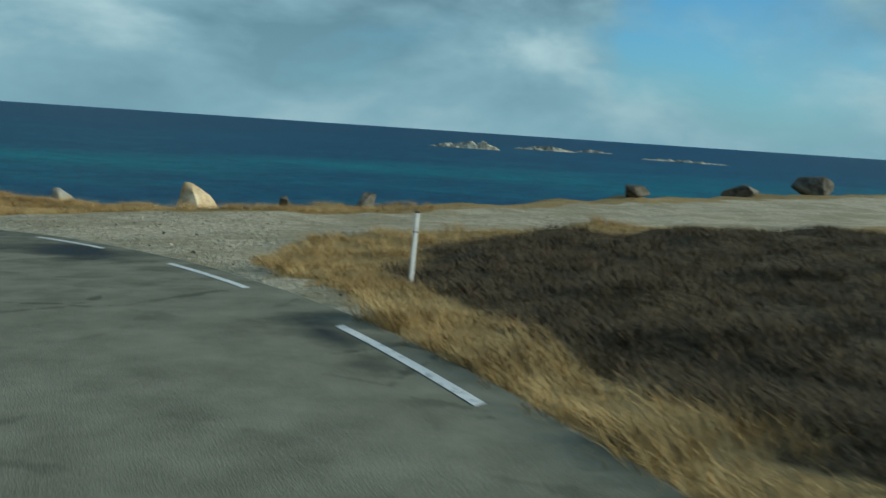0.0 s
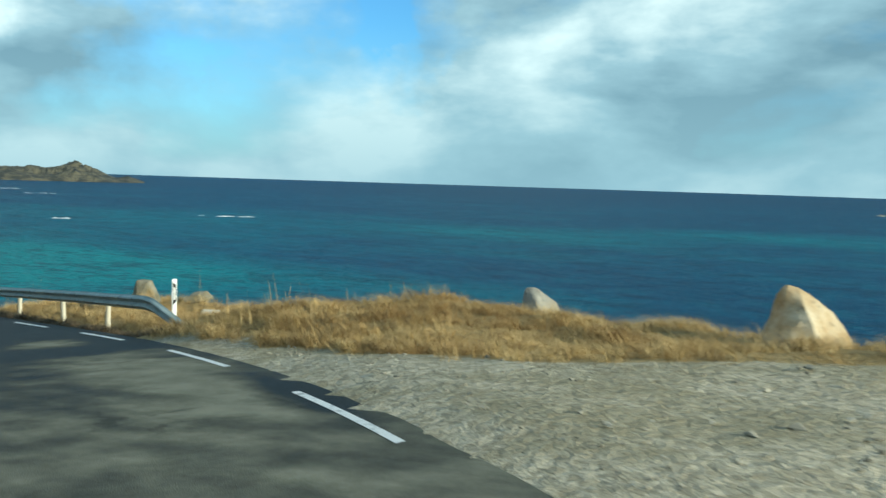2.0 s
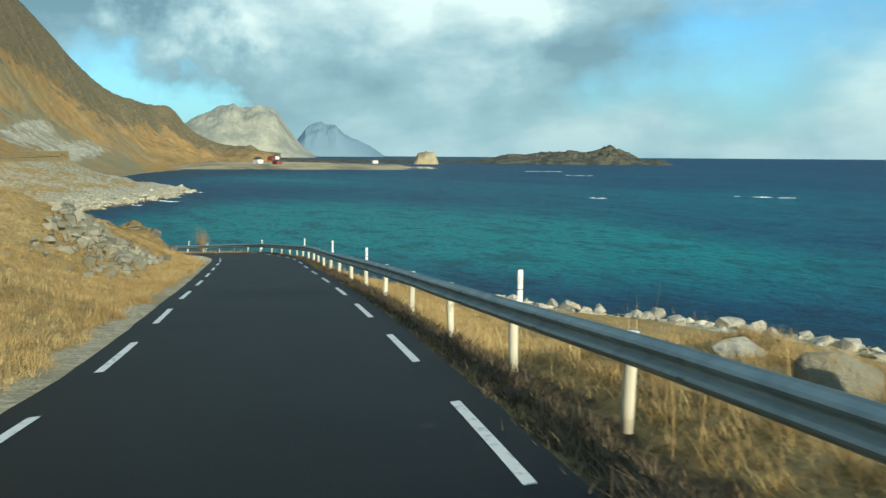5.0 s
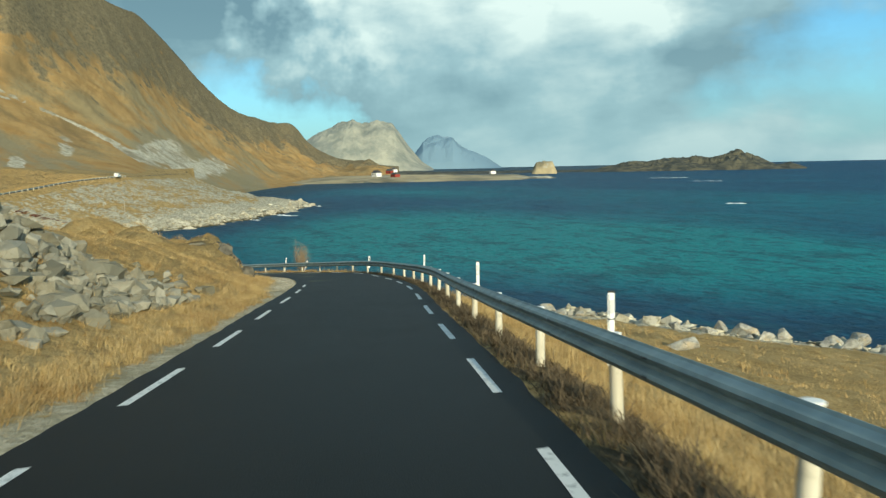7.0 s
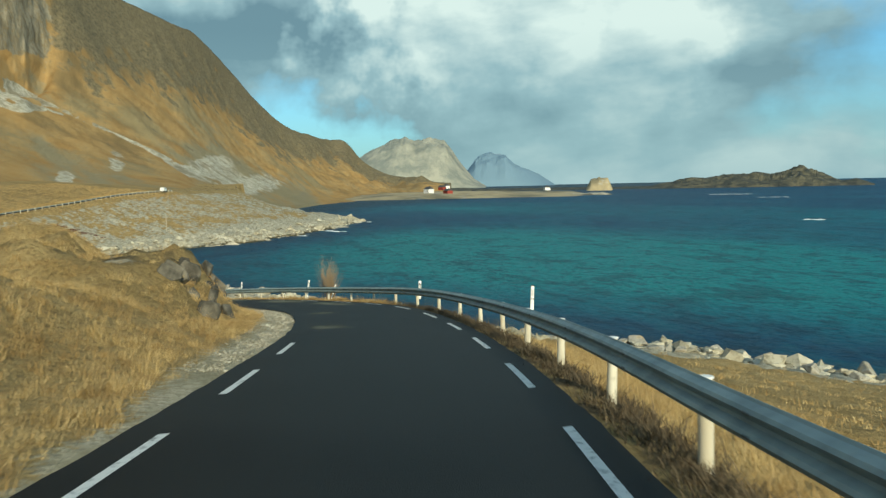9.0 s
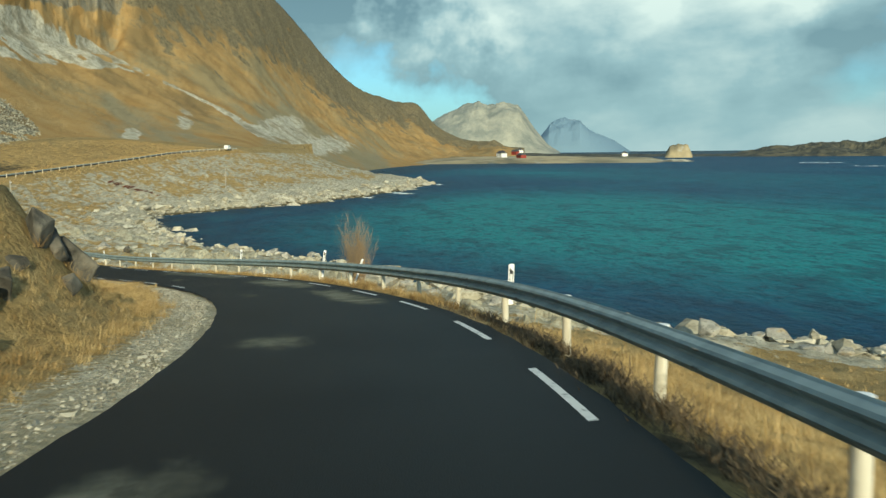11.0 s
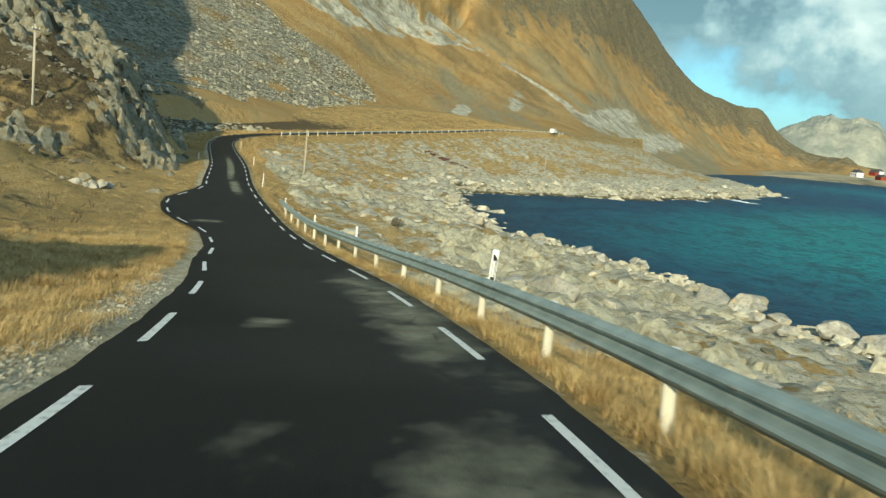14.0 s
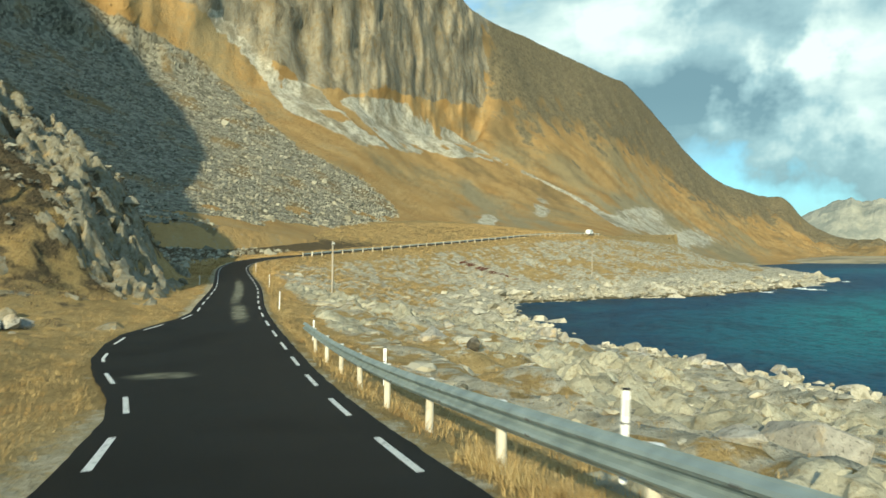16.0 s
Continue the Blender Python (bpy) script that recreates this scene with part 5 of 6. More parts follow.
def bedrock(name, s_range, d_range, step, block, stretch, turn, lift, bare, mat, label, seed):
    """Blocky ledges of bare rock that break through the turf: split into tilted blocks, with open joints between them."""
    ss = np.arange(s_range[0], s_range[1], step)
    dd = np.arange(d_range[0], d_range[1], step)
    ca, sa = math.cos(radians(turn)), math.sin(radians(turn))
    xy = []
    for v in ss:
        p, _, r = road_frame(v)
        xy += [(p[0] + r[0] * d, p[1] + r[1] * d) for d in dd]
    xy = np.array(xy)
    base, masks = ground_height(xy)
    n, m, verts = len(ss), len(dd), []
    for k, (x, y) in enumerate(xy):
        i, j = divmod(k, m)
        wx, wy = x + 0.7 * noise.noise((x * 0.5, y * 0.5, seed)), y + 0.7 * noise.noise((x * 0.5, y * 0.5, seed + 9.0))
        u, v = (wx * ca + wy * sa) / (block * stretch), (-wx * sa + wy * ca) / block
        dist, near = noise.voronoi((u, v, seed * 1.7))
        c = near[0]
        r0, r1, r2 = (0.5 + 0.5 * noise.noise((c[0] * 7.3 + q, c[1] * 7.3, c[2] + q)) for q in (0.3, 5.1, 9.7))
        joint = min(max((dist[1] - dist[0]) / 0.16, 0.0), 1.0)
        cover = noise.fractal((x * 0.055, y * 0.055, seed), 1.0, 2.0, 4) + bare
        edge = min(i, n - 1 - i, j, m - 1 - j) * step
        cover = min(cover, edge * 0.35 - 0.4)
        h = lift * (1.5 * r0 - 0.35) + lift * (-1.1 * (r1 + 0.1) * (u - c[0]) + 0.6 * (r2 - 0.5) * (v - c[1]))
        h = h * (0.25 + 0.75 * joint) - 0.25 * lift * (1 - joint) + 0.10 * lift * noise.fractal((x * 1.1, y * 1.1, seed), 1.0, 2.0, 3)
        verts.append((x, y, base[k] - 0.5 + (h + 0.5) * min(max(cover * 2.2 + 0.5, 0.0), 1.0)))
    ob = mesh_object(name, verts, grid_faces(n, m), mat, smooth=False)
    return tagged(ob, label, "rock", kind="structure")


bedrock("outcrop", (250, 330), (-44.0, -4.2), 0.34, 1.6, 1.7, 28, 1.5, 0.14, M["outcrop_rock"], "blocky grey rock outcrop above the road", 3.0)
bedrock("bedrock", (192, 330), (5.6, 46.0), 0.42, 1.5, 2.2, 35, 0.75, 0.02, M["slope_rock"], "cracked pale bedrock on the slope to the sea", 11.0)
bedrock("outcrop", (144, 161), (-9.0, -4.9), 0.25, 0.8, 1.4, 60, 0.55, 0.05, M["bend_rock"], "dark-stained blocky outcrop at the bend, shade in its colour", 21.0)


# ---- scattered growth ----
def blades(name, pts, mat, count, height, width, spread, lean, label, category, seed):
    """Many tufts as one mesh: narrow bent blades, three per-cent of them tall stalks."""
    r = np.random.RandomState(seed)
    n = len(pts) * count
    lush = np.array([0.5 + 0.9 * noise.noise((p[0] * 0.9, p[1] * 0.9, 2.0)) + 0.5 * noise.noise((p[0] * 2.7, p[1] * 2.7, 5.0)) for p in pts]) if len(pts) else np.zeros(0)
    lush = np.clip(0.55 + 0.9 * lush, 0.35, 1.7)
    base = np.repeat(pts, count, axis=0) + np.c_[r.normal(0, spread, (n, 2)), np.zeros(n)]
    h = np.repeat(lush * r.uniform(0.7, 1.2, len(pts)), count) * r.uniform(0.6, 1.2, n) * height
    ang = r.uniform(0, 2 * np.pi, n)
    tip = np.c_[np.cos(ang), np.sin(ang)] * (h * lean * r.uniform(0.3, 1.5, n))[:, None] + np.array([-0.25, 0.10]) * h[:, None]
    side = np.c_[-np.sin(ang), np.cos(ang)] * width * r.uniform(0.6, 1.3, n)[:, None]
    verts = np.empty((n, 5, 3), np.float32)
    z0 = base[:, 2] - 0.04
    verts[:, 0] = np.c_[base[:, :2] - side, z0]
    verts[:, 1] = np.c_[base[:, :2] + side, z0]
    verts[:, 2] = np.c_[base[:, :2] + tip * 0.42 + side * 0.75, z0 + h * 0.6]
    verts[:, 3] = np.c_[base[:, :2] + tip * 0.42 - side * 0.75, z0 + h * 0.6]
    verts[:, 4] = np.c_[base[:, :2] + tip, z0 + h]
    idx = np.arange(n, dtype=np.int32)[:, None] * 5
    loops = np.concatenate([idx + np.array([[0, 1, 2, 3]]), idx + np.array([[3, 2, 4]])], 1).ravel()
    starts = np.stack([np.arange(n) * 7, np.arange(n) * 7 + 4], 1).ravel().astype(np.int32)
    totals = np.tile([4, 3], n).astype(np.int32)
    me = bpy.data.meshes.new(name)
    me.vertices.add(n * 5)
    me.vertices.foreach_set("co", verts.ravel())
    me.loops.add(len(loops))
    me.loops.foreach_set("vertex_index", loops.astype(np.int32))
    me.polygons.add(len(starts))
    me.polygons.foreach_set("loop_start", starts)
    me.polygons.foreach_set("loop_total", totals)
    me.update(calc_edges=True)
    me.materials.append(mat)
    return tagged(new(name, me), label, category, kind="stuff")


def strip_points(n, s_range, d_range, seed, keep):
    """Places on the ground within a stretch of the road's side, thinned by keep(masks, d, s, x, y)."""
    r = np.random.RandomState(seed)
    s = r.uniform(*s_range, n)
    d = d_range[0] + (d_range[1] - d_range[0]) * r.uniform(0, 1, n) ** 1.35
    at = lambda v: np.stack([np.interp(v, road_s, road[:, k]) for k in range(3)], 1)
    along = at(s + 0.5) - at(s - 0.5)
    right = np.c_[along[:, 1], -along[:, 0]] / np.linalg.norm(along[:, :2], axis=1)[:, None]
    p = at(s)
    p[:, :2] += right * d[:, None]
    z, masks = ground_height(p[:, :2])
    ok = keep(masks, d, s, p[:, 0], p[:, 1], r.uniform(0, 1, n)) & (z > SEA + 1.0)
    return np.c_[p[:, :2], z][ok]


def dry(m, d, s, x, y, u):
    clear = np.where(d < 0, -d > 0.85 - left_line(s), d > 3.0)
    return clear & (m["gravel"] < 0.35 + 0.25 * u) & (m["stone"] < 0.30 + 0.4 * u) & (m["heath"] < 0.22 + 0.36 * u)


GRASS = "long dry ochre grass beside the road"
blades("grass", strip_points(20000, (60, 215), (3.05, 12.0), 1, dry), M["grass_blade"], 28, 0.22, 0.0038, 0.10, 1.25, GRASS, "grass", 1)
blades("grass", strip_points(20000, (62, 215), (-3.1, -16.0), 2, dry), M["grass_blade"], 28, 0.19, 0.0038, 0.10, 1.25, GRASS, "grass", 2)
blades("grass", strip_points(14000, (28, 74), (2.9, 20.0), 3, dry), M["grass_blade"], 30, 0.21, 0.0038, 0.09, 1.3, GRASS, "grass", 3)
blades("grass", strip_points(10000, (195, 330), (-2.6, -30.0), 4, dry), M["grass_blade"], 18, 0.17, 0.005, 0.13, 1.1, GRASS, "grass", 4)
blades("grass", strip_points(14000, (210, 345), (3.2, 40.0), 5, dry), M["grass_blade"], 16, 0.18, 0.006, 0.13, 1.1, GRASS, "grass", 5)
blades("grass", strip_points(6000, (72, 200), (12.0, 60.0), 6, dry), M["grass_blade"], 9, 0.22, 0.014, 0.18, 0.8, GRASS, "grass", 6)
blades("grass", strip_points(15000, (325, 640), (-3.0, -60.0), 21, dry), M["grass_blade"], 10, 0.36, 0.035, 0.30, 0.9, "dry ochre grass at the foot of the mountain", "grass", 21)
blades("grass", strip_points(15000, (325, 640), (3.5, 75.0), 22, dry), M["grass_blade"], 10, 0.36, 0.035, 0.30, 0.9, "dry ochre grass above the bay", "grass", 22)
blades("stalks", strip_points(900, (60, 215), (3.6, 9.0), 16, dry), M["grass_blade"], 3, 0.62, 0.006, 0.12, 0.25, "thin dry grass stalks beside the guard rail", "grass", 9)
heathy = lambda m, d, s, x, y, u: m["heath"] > 0.34 + 0.4 * u
blades("heather", strip_points(20000, (22, 66), (3.4, 30.0), 7, heathy), M["heather"], 22, 0.18, 0.007, 0.17, 1.5, "dark brown heather beside the lay-by", "heather", 7)
blades("heather", strip_points(9000, (215, 330), (-5.0, -36.0), 18, heathy), M["heather"], 12, 0.30, 0.022, 0.28, 1.3, "brown heather on the rocky spur", "heather", 18)
# low heather that also darkens the strip where the rail's shadow falls
blades("heather", strip_points(11000, (66, 200), (2.9, 8.0), 8, heathy), M["heather"], 18, 0.15, 0.007, 0.13, 1.4, "dark low heather below the guard rail, thickened for its shade", "heather", 8)


def bare_bush(x, y, height, spread, seed):
    """A leafless bush: many forked upright shoots from one foot."""
    rb = random.Random(seed)
    z = float(ground_height([(x, y)])[0][0]) - 0.05
    ob = new("bare_bush")
    ob.location = (x, y, z)

    def shoot(bm, p, v, length, r, depth):
        pts, radii = [p.copy()], [r]
        n = 5
        for k in range(n):
            v = (v + Vector((rb.gauss(0, 0.09), rb.gauss(0, 0.09), 0.06))).normalized()
            p = p + v * length / n
            pts.append(p.copy())
            radii.append(r * (1 - 0.8 * (k + 1) / n))
        t = tube(pts, [max(q, 0.0025) for q in radii], 4)
        me = bpy.data.meshes.new("tmp")
        t.to_mesh(me)
        t.free()
        bm.from_mesh(me)
        bpy.data.meshes.remove(me)
        if depth:
            for k in range(5 if depth > 1 else 4):
                i = rb.randint(1, n - 1)
                w = (v + Vector((rb.gauss(0, 0.35), rb.gauss(0, 0.35), 0.15))).normalized()
                shoot(bm, pts[i], w, length * rb.uniform(0.35, 0.6), radii[i] * 0.7, depth - 1)

    for k in range(60):
        a, tilt = rb.uniform(0, 2 * math.pi), abs(rb.gauss(0, 0.22))
        bm = bmesh.new()
        foot = Vector((rb.choice((-0.55, 0.35)) * spread + rb.gauss(0, spread * 0.25), rb.gauss(0, spread * 0.2), 0))
        shoot(bm, foot, Vector((math.cos(a) * tilt, math.sin(a) * tilt, 1)).normalized(), height * rb.uniform(0.5, 1.0), rb.uniform(0.007, 0.016), 2)
        part("stem", bm, M["twig"], ob)
    return tagged(ob, "leafless reddish-brown bush behind the guard rail", "bush")


bare_bush(-133.3, 54.3, 2.5, 0.85, 3)


# ---- poles ----
def utility_pole(x, y, z, height, label):
    ob = new("utility_pole")
    ob.location = (x, y, z)
    part("pole", tube([(0, 0, -0.5), (0, 0, 0), (0.02, 0, height * 0.5), (0, 0, height)], [0.18, 0.17, 0.15, 0.12], 10), M["grey_wood"], ob, smooth=True)
    part("crossarm", box((1.3, 0.10, 0.12), (0, 0.12, height - 0.5), 0.01), M["grey_wood"], ob)
    for dx in (-0.55, 0.0, 0.55):
        part("insulator", tube([(dx, 0.12, height - 0.44), (dx, 0.12, height - 0.36), (dx, 0.12, height - 0.28)], [0.035, 0.05, 0.03], 8), M["white_plastic"], ob)
    return tagged(ob, label, "utility pole", "utility poles")


for x, y, h in ((-271, 6.0, 8.2), (-425, 42, 9.0), (-209.0, -2.9, 8.2)):
    utility_pole(x, y, float(ground_height([(x, y)])[0][0]), h, "weathered grey wooden utility pole on the rocky slope")


# ---- far side of the bay ----
def far_rail():
    rail = new("guard_rail")
    verts, prof = [], [(0.0, 0.16), (0.07, 0.08), (0.0, 0.0), (0.07, -0.08), (0.0, -0.16), (-0.02, -0.16), (-0.02, 0.16)]
    ss = np.arange(415, 640, 3.0)
    for s in ss:
        _, _, r = road_frame(s)
        q = beside(s, 3.3, 0.62)
        verts += [(q[0] - r[0] * a, q[1] - r[1] * a, q[2] + b) for a, b in prof]
    n = len(prof)
    faces = [(i * n + k, i * n + (k + 1) % n, (i + 1) * n + (k + 1) % n, (i + 1) * n + k) for i in range(len(ss) - 1) for k in range(n)]
    mesh_object("beam", verts, faces, M["steel"], rail, smooth=False)
    me = None
    for s in np.arange(415, 640, 5.0):
        q = beside(s, 3.45)
        if me is None:
            ob = part("post", box((0.24, 0.24, 1.5), (0, 0, 0.25), 0.03), M["post_wood"], rail)
            me = ob.data
        else:
            ob = new("post", me)
            ob.parent = rail
        ob.location = q
    return tagged(rail, "guard rail on pale posts along the far road", "guard rail")


far_rail()


def small_house(x, y, z, size, turn, wall, label):
    w, d, h = size
    ob = new("house")
    ob.matrix_basis = pose(x, y, z, 0, 0, turn)
    part("wall", box((w, d, h), (0, 0, h / 2 - 0.3)), M[wall], ob)
    bm = bmesh.new()
    r = h * 0.55
    v = [bm.verts.new(p) for p in ((-w / 2 - 0.3, -d / 2 - 0.4, h - 0.35), (w / 2 + 0.3, -d / 2 - 0.4, h - 0.35), (w / 2 + 0.3, d / 2 + 0.4, h - 0.35), (-w / 2 - 0.3, d / 2 + 0.4, h - 0.35),
                                   (-w / 2 - 0.3, 0, h + r), (w / 2 + 0.3, 0, h + r))]
    for f in ((0, 1, 5, 4), (2, 3, 4, 5), (1, 2, 5), (3, 0, 4), (3, 2, 1, 0)):
        bm.faces.new([v[i] for i in f])
    roof = part("roof", bm, M["roof"], ob)
    part("chimney", box((0.7, 0.7, 1.6), (w * 0.15, 0, h + r + 0.2), 0.03), M["roof"], roof)
    for fx in (-0.3, 0.0, 0.3):
        for sy in (-1, 1):
            part("window", box((1.1, 0.06, 1.2), (fx * w, sy * (d / 2 + 0.02), h * 0.5), 0.01), M["window_dark"], ob)
    part("door", box((1.0, 0.06, 2.0), (w * 0.42, -d / 2 - 0.02, 0.8), 0.01), M["window_dark"], ob)
    return tagged(ob, label, "house")


def place_from(az, dist, eye=(-111.1, 51.8)):
    a = radians(az)
    return eye[0] - math.sin(a) * dist, eye[1] + math.cos(a) * dist


for azm, dist, z, size, turn, wall, label in ((73.2, 1130, -18.5, (11, 9, 5.5), 20, "white_wall", "white wooden house on the low headland"),
                                              (71.9, 1130, -19.5, (13, 8, 4.0), 10, "red_wall", "long red wooden boathouse by the shore"),
                                              (72.3, 1190, -15.5, (9, 7, 4.5), 30, "red_wall", "red wooden house on the headland"),
                                              (65.2, 1280, -19.5, (10, 8, 4.5), -10, "white_wall", "small white house near the end of the headland"),
                                              (72.0, 1250, -14.0, (10, 7, 4.5), 0, "white_wall", "white house behind the red boathouse")):
    x, y = place_from(azm, dist)
    small_house(x, y, z, size, turn, wall, label)


def parked_van(s):
    q, t, r = road_frame(s)
    ob = new("van")
    ob.matrix_basis = Matrix.Translation(Vector(q + r * 4.4 + np.array([0, 0, 0.0]))) @ pose(0, 0, 0, 0, 0, math.degrees(math.atan2(t[1], t[0])))
    bm = box((5.2, 2.0, 1.9), (0, 0, 1.35), 0.25, 3)
    for v in bm.verts:
        if v.co.x > 1.4 and v.co.z > 1.4:
            v.co.x -= 0.7 * (v.co.z - 1.4)
    part("body", bm, M["white_plastic"], ob, smooth=False)
    part("window", box((1.4, 2.02, 0.6), (0.7, 0, 1.85), 0.03), M["window_dark"], ob)
    for wx in (-1.6, 1.7):
        for wy in (-0.9, 0.9):
            bm = tube([(wx, wy - 0.11, 0.36), (wx, wy + 0.11, 0.36)], [0.36, 0.36], 14)
            part("wheel", bm, M["black_plastic"], ob)
    return tagged(ob, "white van parked beside the far road", "van")


parked_van(float(road_s[np.argmin(abs(road[:, 0] + 545))]))


def driftwood():
    ob = new("driftwood")
    rb = random.Random(9)
    for k in range(26):
        x, y = -402 + (k - 13) * 0.25 + rb.gauss(0, 1.0), 12 + (k - 13) * 0.62 + rb.gauss(0, 0.7)
        z = float(ground_height([(x, y)])[0][0]) + rb.uniform(0.1, 0.7)
        a = rb.gauss(1.2, 0.4)
        ln = rb.uniform(1.6, 3.6)
        part("plank", tube([(x - math.cos(a) * ln / 2, y - math.sin(a) * ln / 2, z - 0.2), (x + math.cos(a) * ln / 2, y + math.sin(a) * ln / 2, z + rb.uniform(-0.2, 0.4))], [0.16, 0.13], 6), M["red_wood"], ob)
    return tagged(ob, "line of rust-red driftwood planks above the shore", "driftwood")


driftwood()


def scatter_stones(name, places, sizes, mat, label, seed, flat=1.0):
    """Many small angular stones as one mesh."""
    r = np.random.RandomState(seed)
    rb = random.Random(seed)
    verts, tris, first = [], [], 0
    which = r.randint(0, 10, len(places))
    for k in range(10):
        hull = bmesh.new()
        for _ in range(11):
            p = Vector((rb.gauss(0, 1), rb.gauss(0, 1), rb.gauss(0, 1))).normalized() * rb.uniform(0.8, 1.1)
            hull.verts.new(p)
        bmesh.ops.convex_hull(hull, input=hull.verts[:])
        bmesh.ops.triangulate(hull, faces=hull.faces[:])
        hull.verts.index_update()
        base = np.array([v.co[:] for v in hull.verts])
        tri = np.array([[v.index for v in q.verts] for q in hull.faces])
        hull.free()
        sel = which == k
        n, m = int(sel.sum()), len(base)
        if not n:
            continue
        shape = base[None] * np.stack([r.uniform(0.8, 1.3, n), r.uniform(0.6, 1.0, n), r.uniform(0.35, 0.75, n) * flat], 1)[:, None]
        a = r.uniform(0, 2 * np.pi, n)
        c, s = np.cos(a)[:, None], np.sin(a)[:, None]
        v = np.stack([shape[..., 0] * c - shape[..., 1] * s, shape[..., 0] * s + shape[..., 1] * c, shape[..., 2]], -1)
        verts.append((v * np.asarray(sizes)[sel][:, None, None] + np.asarray(places)[sel][:, None]).reshape(-1, 3))
        tris.append((tri[None] + (first + np.arange(n) * m)[:, None, None]).reshape(-1, 3))
        first += n * m
    v, f = np.concatenate(verts), np.concatenate(tris)
    me = bpy.data.meshes.new(name)
    me.vertices.add(len(v))
    me.vertices.foreach_set("co", v.astype(np.float32).ravel())
    me.loops.add(f.size)
    me.loops.foreach_set("vertex_index", f.astype(np.int32).ravel())
    me.polygons.add(len(f))
    me.polygons.foreach_set("loop_start", np.arange(len(f), dtype=np.int32) * 3)
    me.polygons.foreach_set("loop_total", np.full(len(f), 3, np.int32))
    me.polygons.foreach_set("use_smooth", [False] * len(f))
    me.update(calc_edges=True)
    me.materials.append(mat)
    return tagged(new(name, me), label, "stones", kind="stuff")


m = M["scree_stone"] = material("scree_stone", 0.95, spec=0.1)
g = Graph(m)
g.colour(g.mix(g.random(True), (0.14, 0.13, 0.095), (0.42, 0.395, 0.30)))
m = M["gravel_stone"] = material("gravel_stone", 0.95, spec=0.1)
g = Graph(m)
g.colour(g.mix(g.random(True), (0.17, 0.155, 0.115), (0.46, 0.43, 0.345)))
m = M["shore_stone"] = material("shore_stone", 0.95, spec=0.1)
g = Graph(m)
c = g.mix(g.random(True), (0.36, 0.33, 0.245), (0.61, 0.565, 0.445))
c = g.mix(g.ramp(g.noise(1.2, 6, 0.65), [(0.48, 0.0), (0.66, 0.8)]), c, (0.20, 0.175, 0.12))
g.colour(c)
g.bump(g.noise(5, 5, 0.65), 0.7, 0.1)
flank = bpy.data.objects["mountain"].data
co = np.empty(len(flank.vertices) * 3, np.float32)
flank.vertices.foreach_get("co", co)
co = co.reshape(-1, 3)
sc = np.empty(len(flank.vertices), np.float32)
flank.attributes["scree"].data.foreach_get("value", sc)
rs = np.random.RandomState(4)
cand = np.where(sc > 0.45)[0]
pick = rs.choice(cand, 24000)
nxt = np.clip(pick + rs.choice([1, 170, -1, -170, 171, -171], 24000), 0, len(co) - 1)
u = rs.uniform(0, 1, 24000)[:, None]
scatter_stones("scree", co[pick] * (1 - u) + co[nxt] * u, rs.lognormal(-0.85, 0.5, 24000), M["scree_stone"], "grey scree stones below the cliffs", 4, 1.3)
gp = strip_points(5600, (34, 71), (3.4, 22.0), 11, lambda m, d, s, x, y, u: m["gravel"] > 0.55)
scatter_stones("gravel_stones", gp, rs.lognormal(-3.7, 0.45, len(gp)), M["gravel_stone"], "loose grey gravel stones on the lay-by", 5)
gp = strip_points(26000, (134, 200), (-2.9, -5.0), 12, lambda m, d, s, x, y, u: m["gravel"] > 0.45)
scatter_stones("gravel_stones", gp, rs.lognormal(-4.0, 0.5, len(gp)), M["gravel_stone"], "loose grey gravel stones on the verge", 6, 1.3)
gp = strip_points(4200, (200, 420), (8.0, 70.0), 13, lambda m, d, s, x, y, u: m["stone"] > 0.45)
gp[:, 2] -= 0.08
scatter_stones("rubble", gp, rs.lognormal(-1.35, 0.6, len(gp)), M["shore_stone"], "pale rubble and slabs of the shore", 7, 0.6)

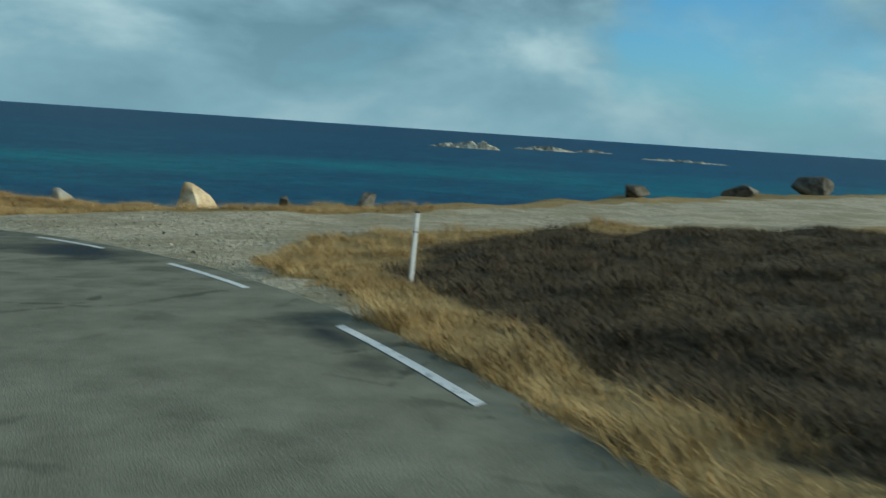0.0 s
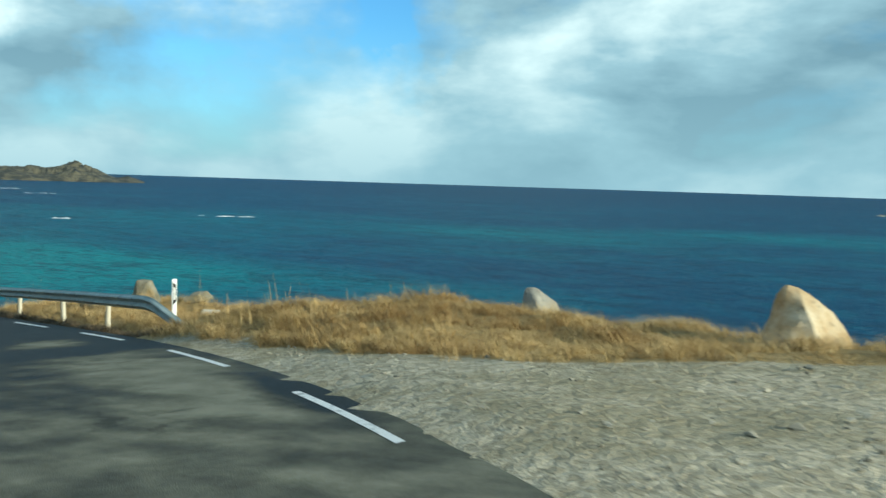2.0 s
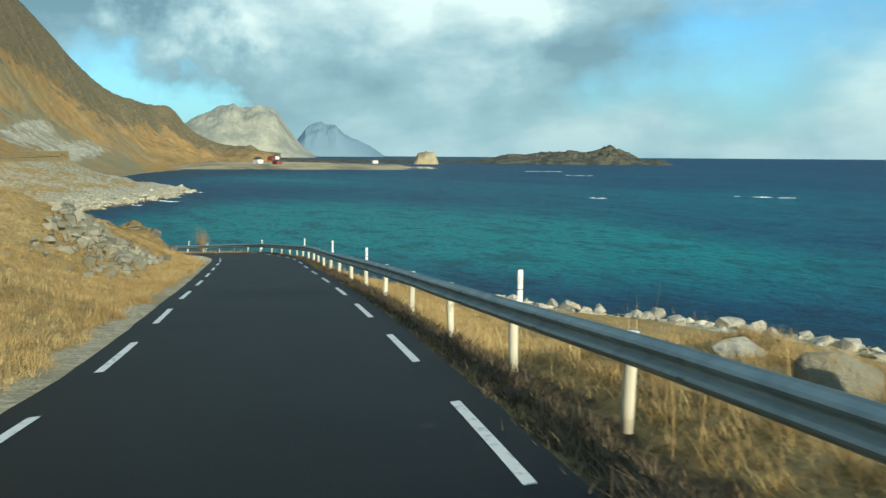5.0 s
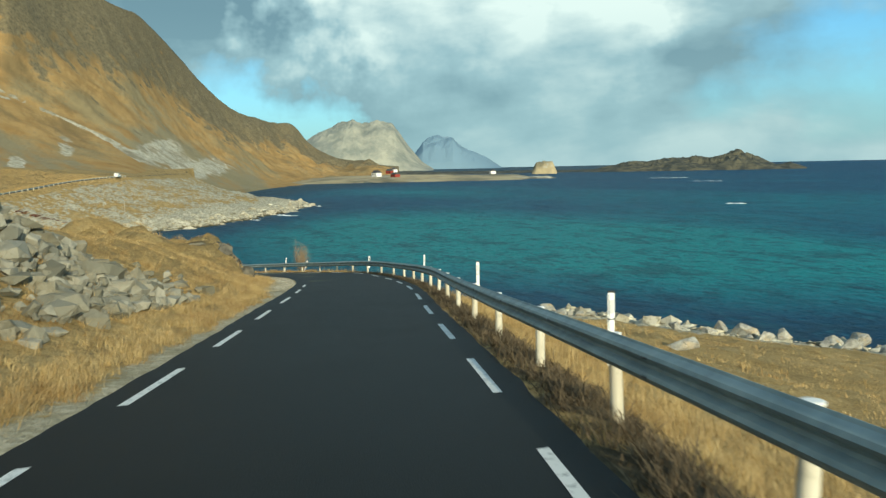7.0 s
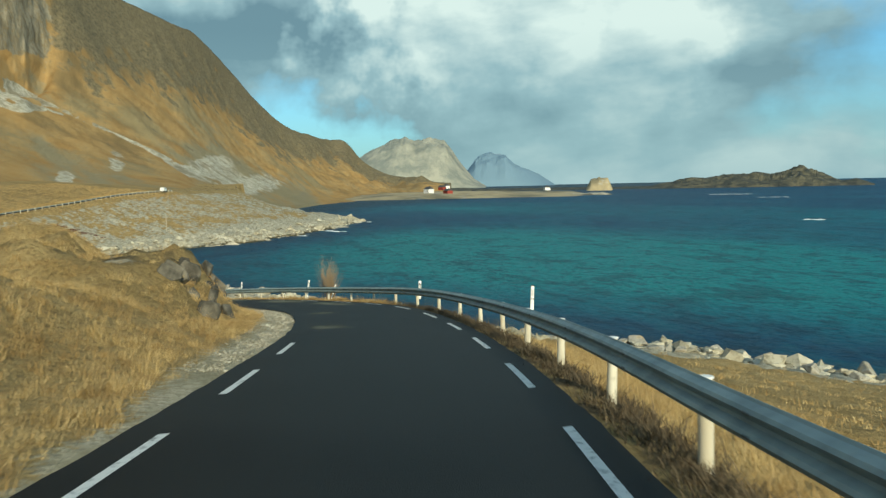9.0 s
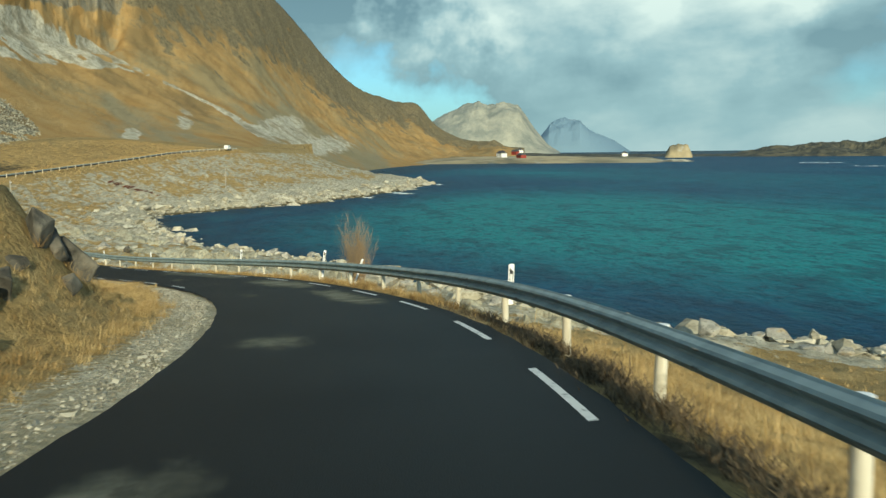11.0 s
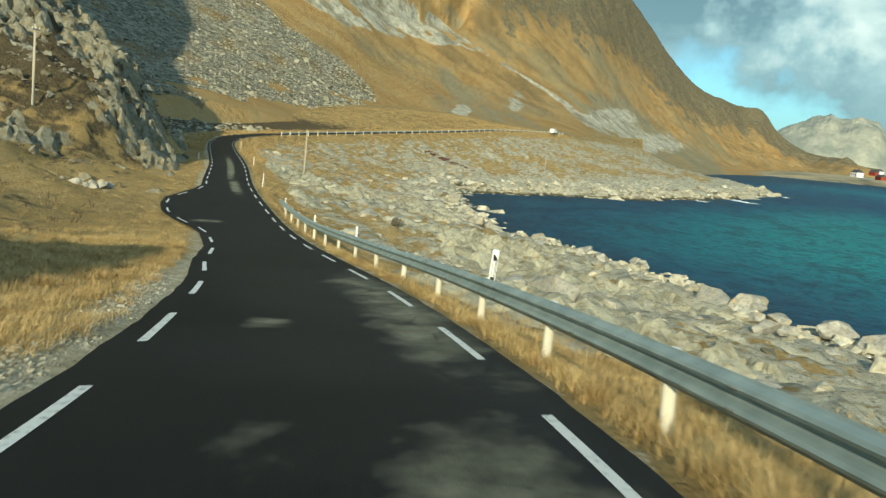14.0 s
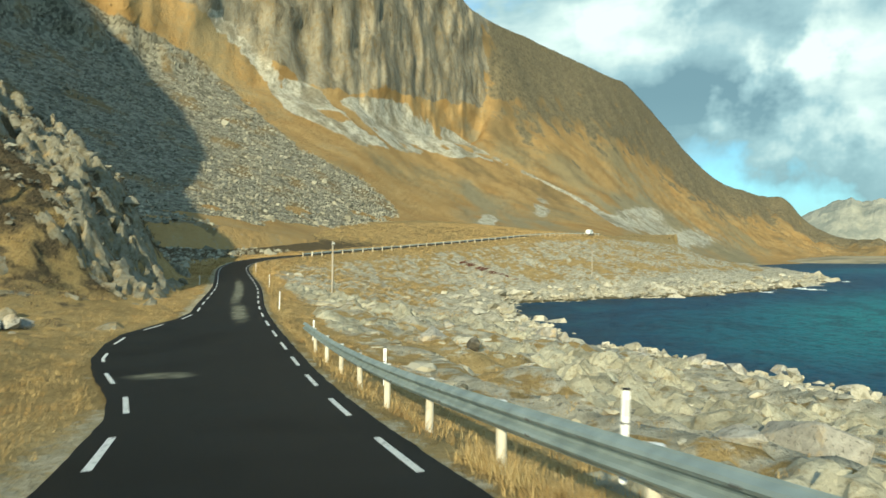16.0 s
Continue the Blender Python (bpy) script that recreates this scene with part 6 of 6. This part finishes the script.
at_shore = shore[(shore[:, 0] < -92) & (shore[:, 0] > -330)]
pk = at_shore[rs.randint(0, len(at_shore) - 1, 2200)] + rs.normal(0, 3.6, (2200, 2))
scatter_stones("shore_rocks", np.c_[pk, ground_height(pk)[0] + 0.1], rs.lognormal(-0.35, 0.5, 2200), M["shore_stone"], "jumble of pale shore rocks at the waterline", 8)

# jumble of stones: rubble heap on the bank, spur above the road, shore of the bay
m = M["outcrop_stone"] = material("outcrop_stone", 0.95, spec=0.1)
g = Graph(m)
c = g.mix(g.random(True), (0.18, 0.17, 0.125), (0.36, 0.34, 0.27))
g.colour(g.mix(g.ramp(g.noise(1.1, 6, 0.65), [(0.50, 0.0), (0.66, 0.7)]), c, (0.19, 0.165, 0.105)))
g.bump(g.noise(4, 6, 0.7), 0.9, 0.12)
gp = np.array([beside(rs.normal(118.0, 3.6), -rs.uniform(5.4, 8.8)) for _ in range(900)])
gp[:, 2] = ground_height(gp[:, :2])[0] + rs.uniform(-0.05, 0.22, len(gp))
scatter_stones("rubble", gp, rs.lognormal(-1.55, 0.5, len(gp)), M["outcrop_stone"], "heap of broken grey rubble on the bank", 31, 1.3)
gp = strip_points(4200, (236, 322), (-6.0, -46.0), 32, lambda m, d, s, x, y, u: m["stone"] > 0.18 + 0.22 * u)
scatter_stones("spur_rocks", gp, rs.lognormal(-1.15, 0.55, len(gp)), M["outcrop_stone"], "broken grey ledges of the rocky spur", 33, 1.0)
gp = strip_points(3000, (316, 430), (-4.0, -60.0), 35, lambda m, d, s, x, y, u: m["heath"] > 0.15 + 0.3 * u)
scatter_stones("fallen_stones", gp, rs.lognormal(-1.2, 0.6, len(gp)), M["scree_stone"], "fallen stones in the heather below the scree", 35, 1.2)
far_shore = shore[(shore[:, 0] < -300) & (shore[:, 0] > -660)]
pk = far_shore[rs.randint(0, len(far_shore) - 1, 2600)] + rs.normal(0, 5.0, (2600, 2))
z = ground_height(pk)[0]
ok = z > SEA - 0.7
scatter_stones("shore_rocks", np.c_[pk, z][ok], rs.lognormal(-0.2, 0.55, int(ok.sum())), M["shore_stone"], "low broken rocks along the shore of the bay", 34, 0.8)
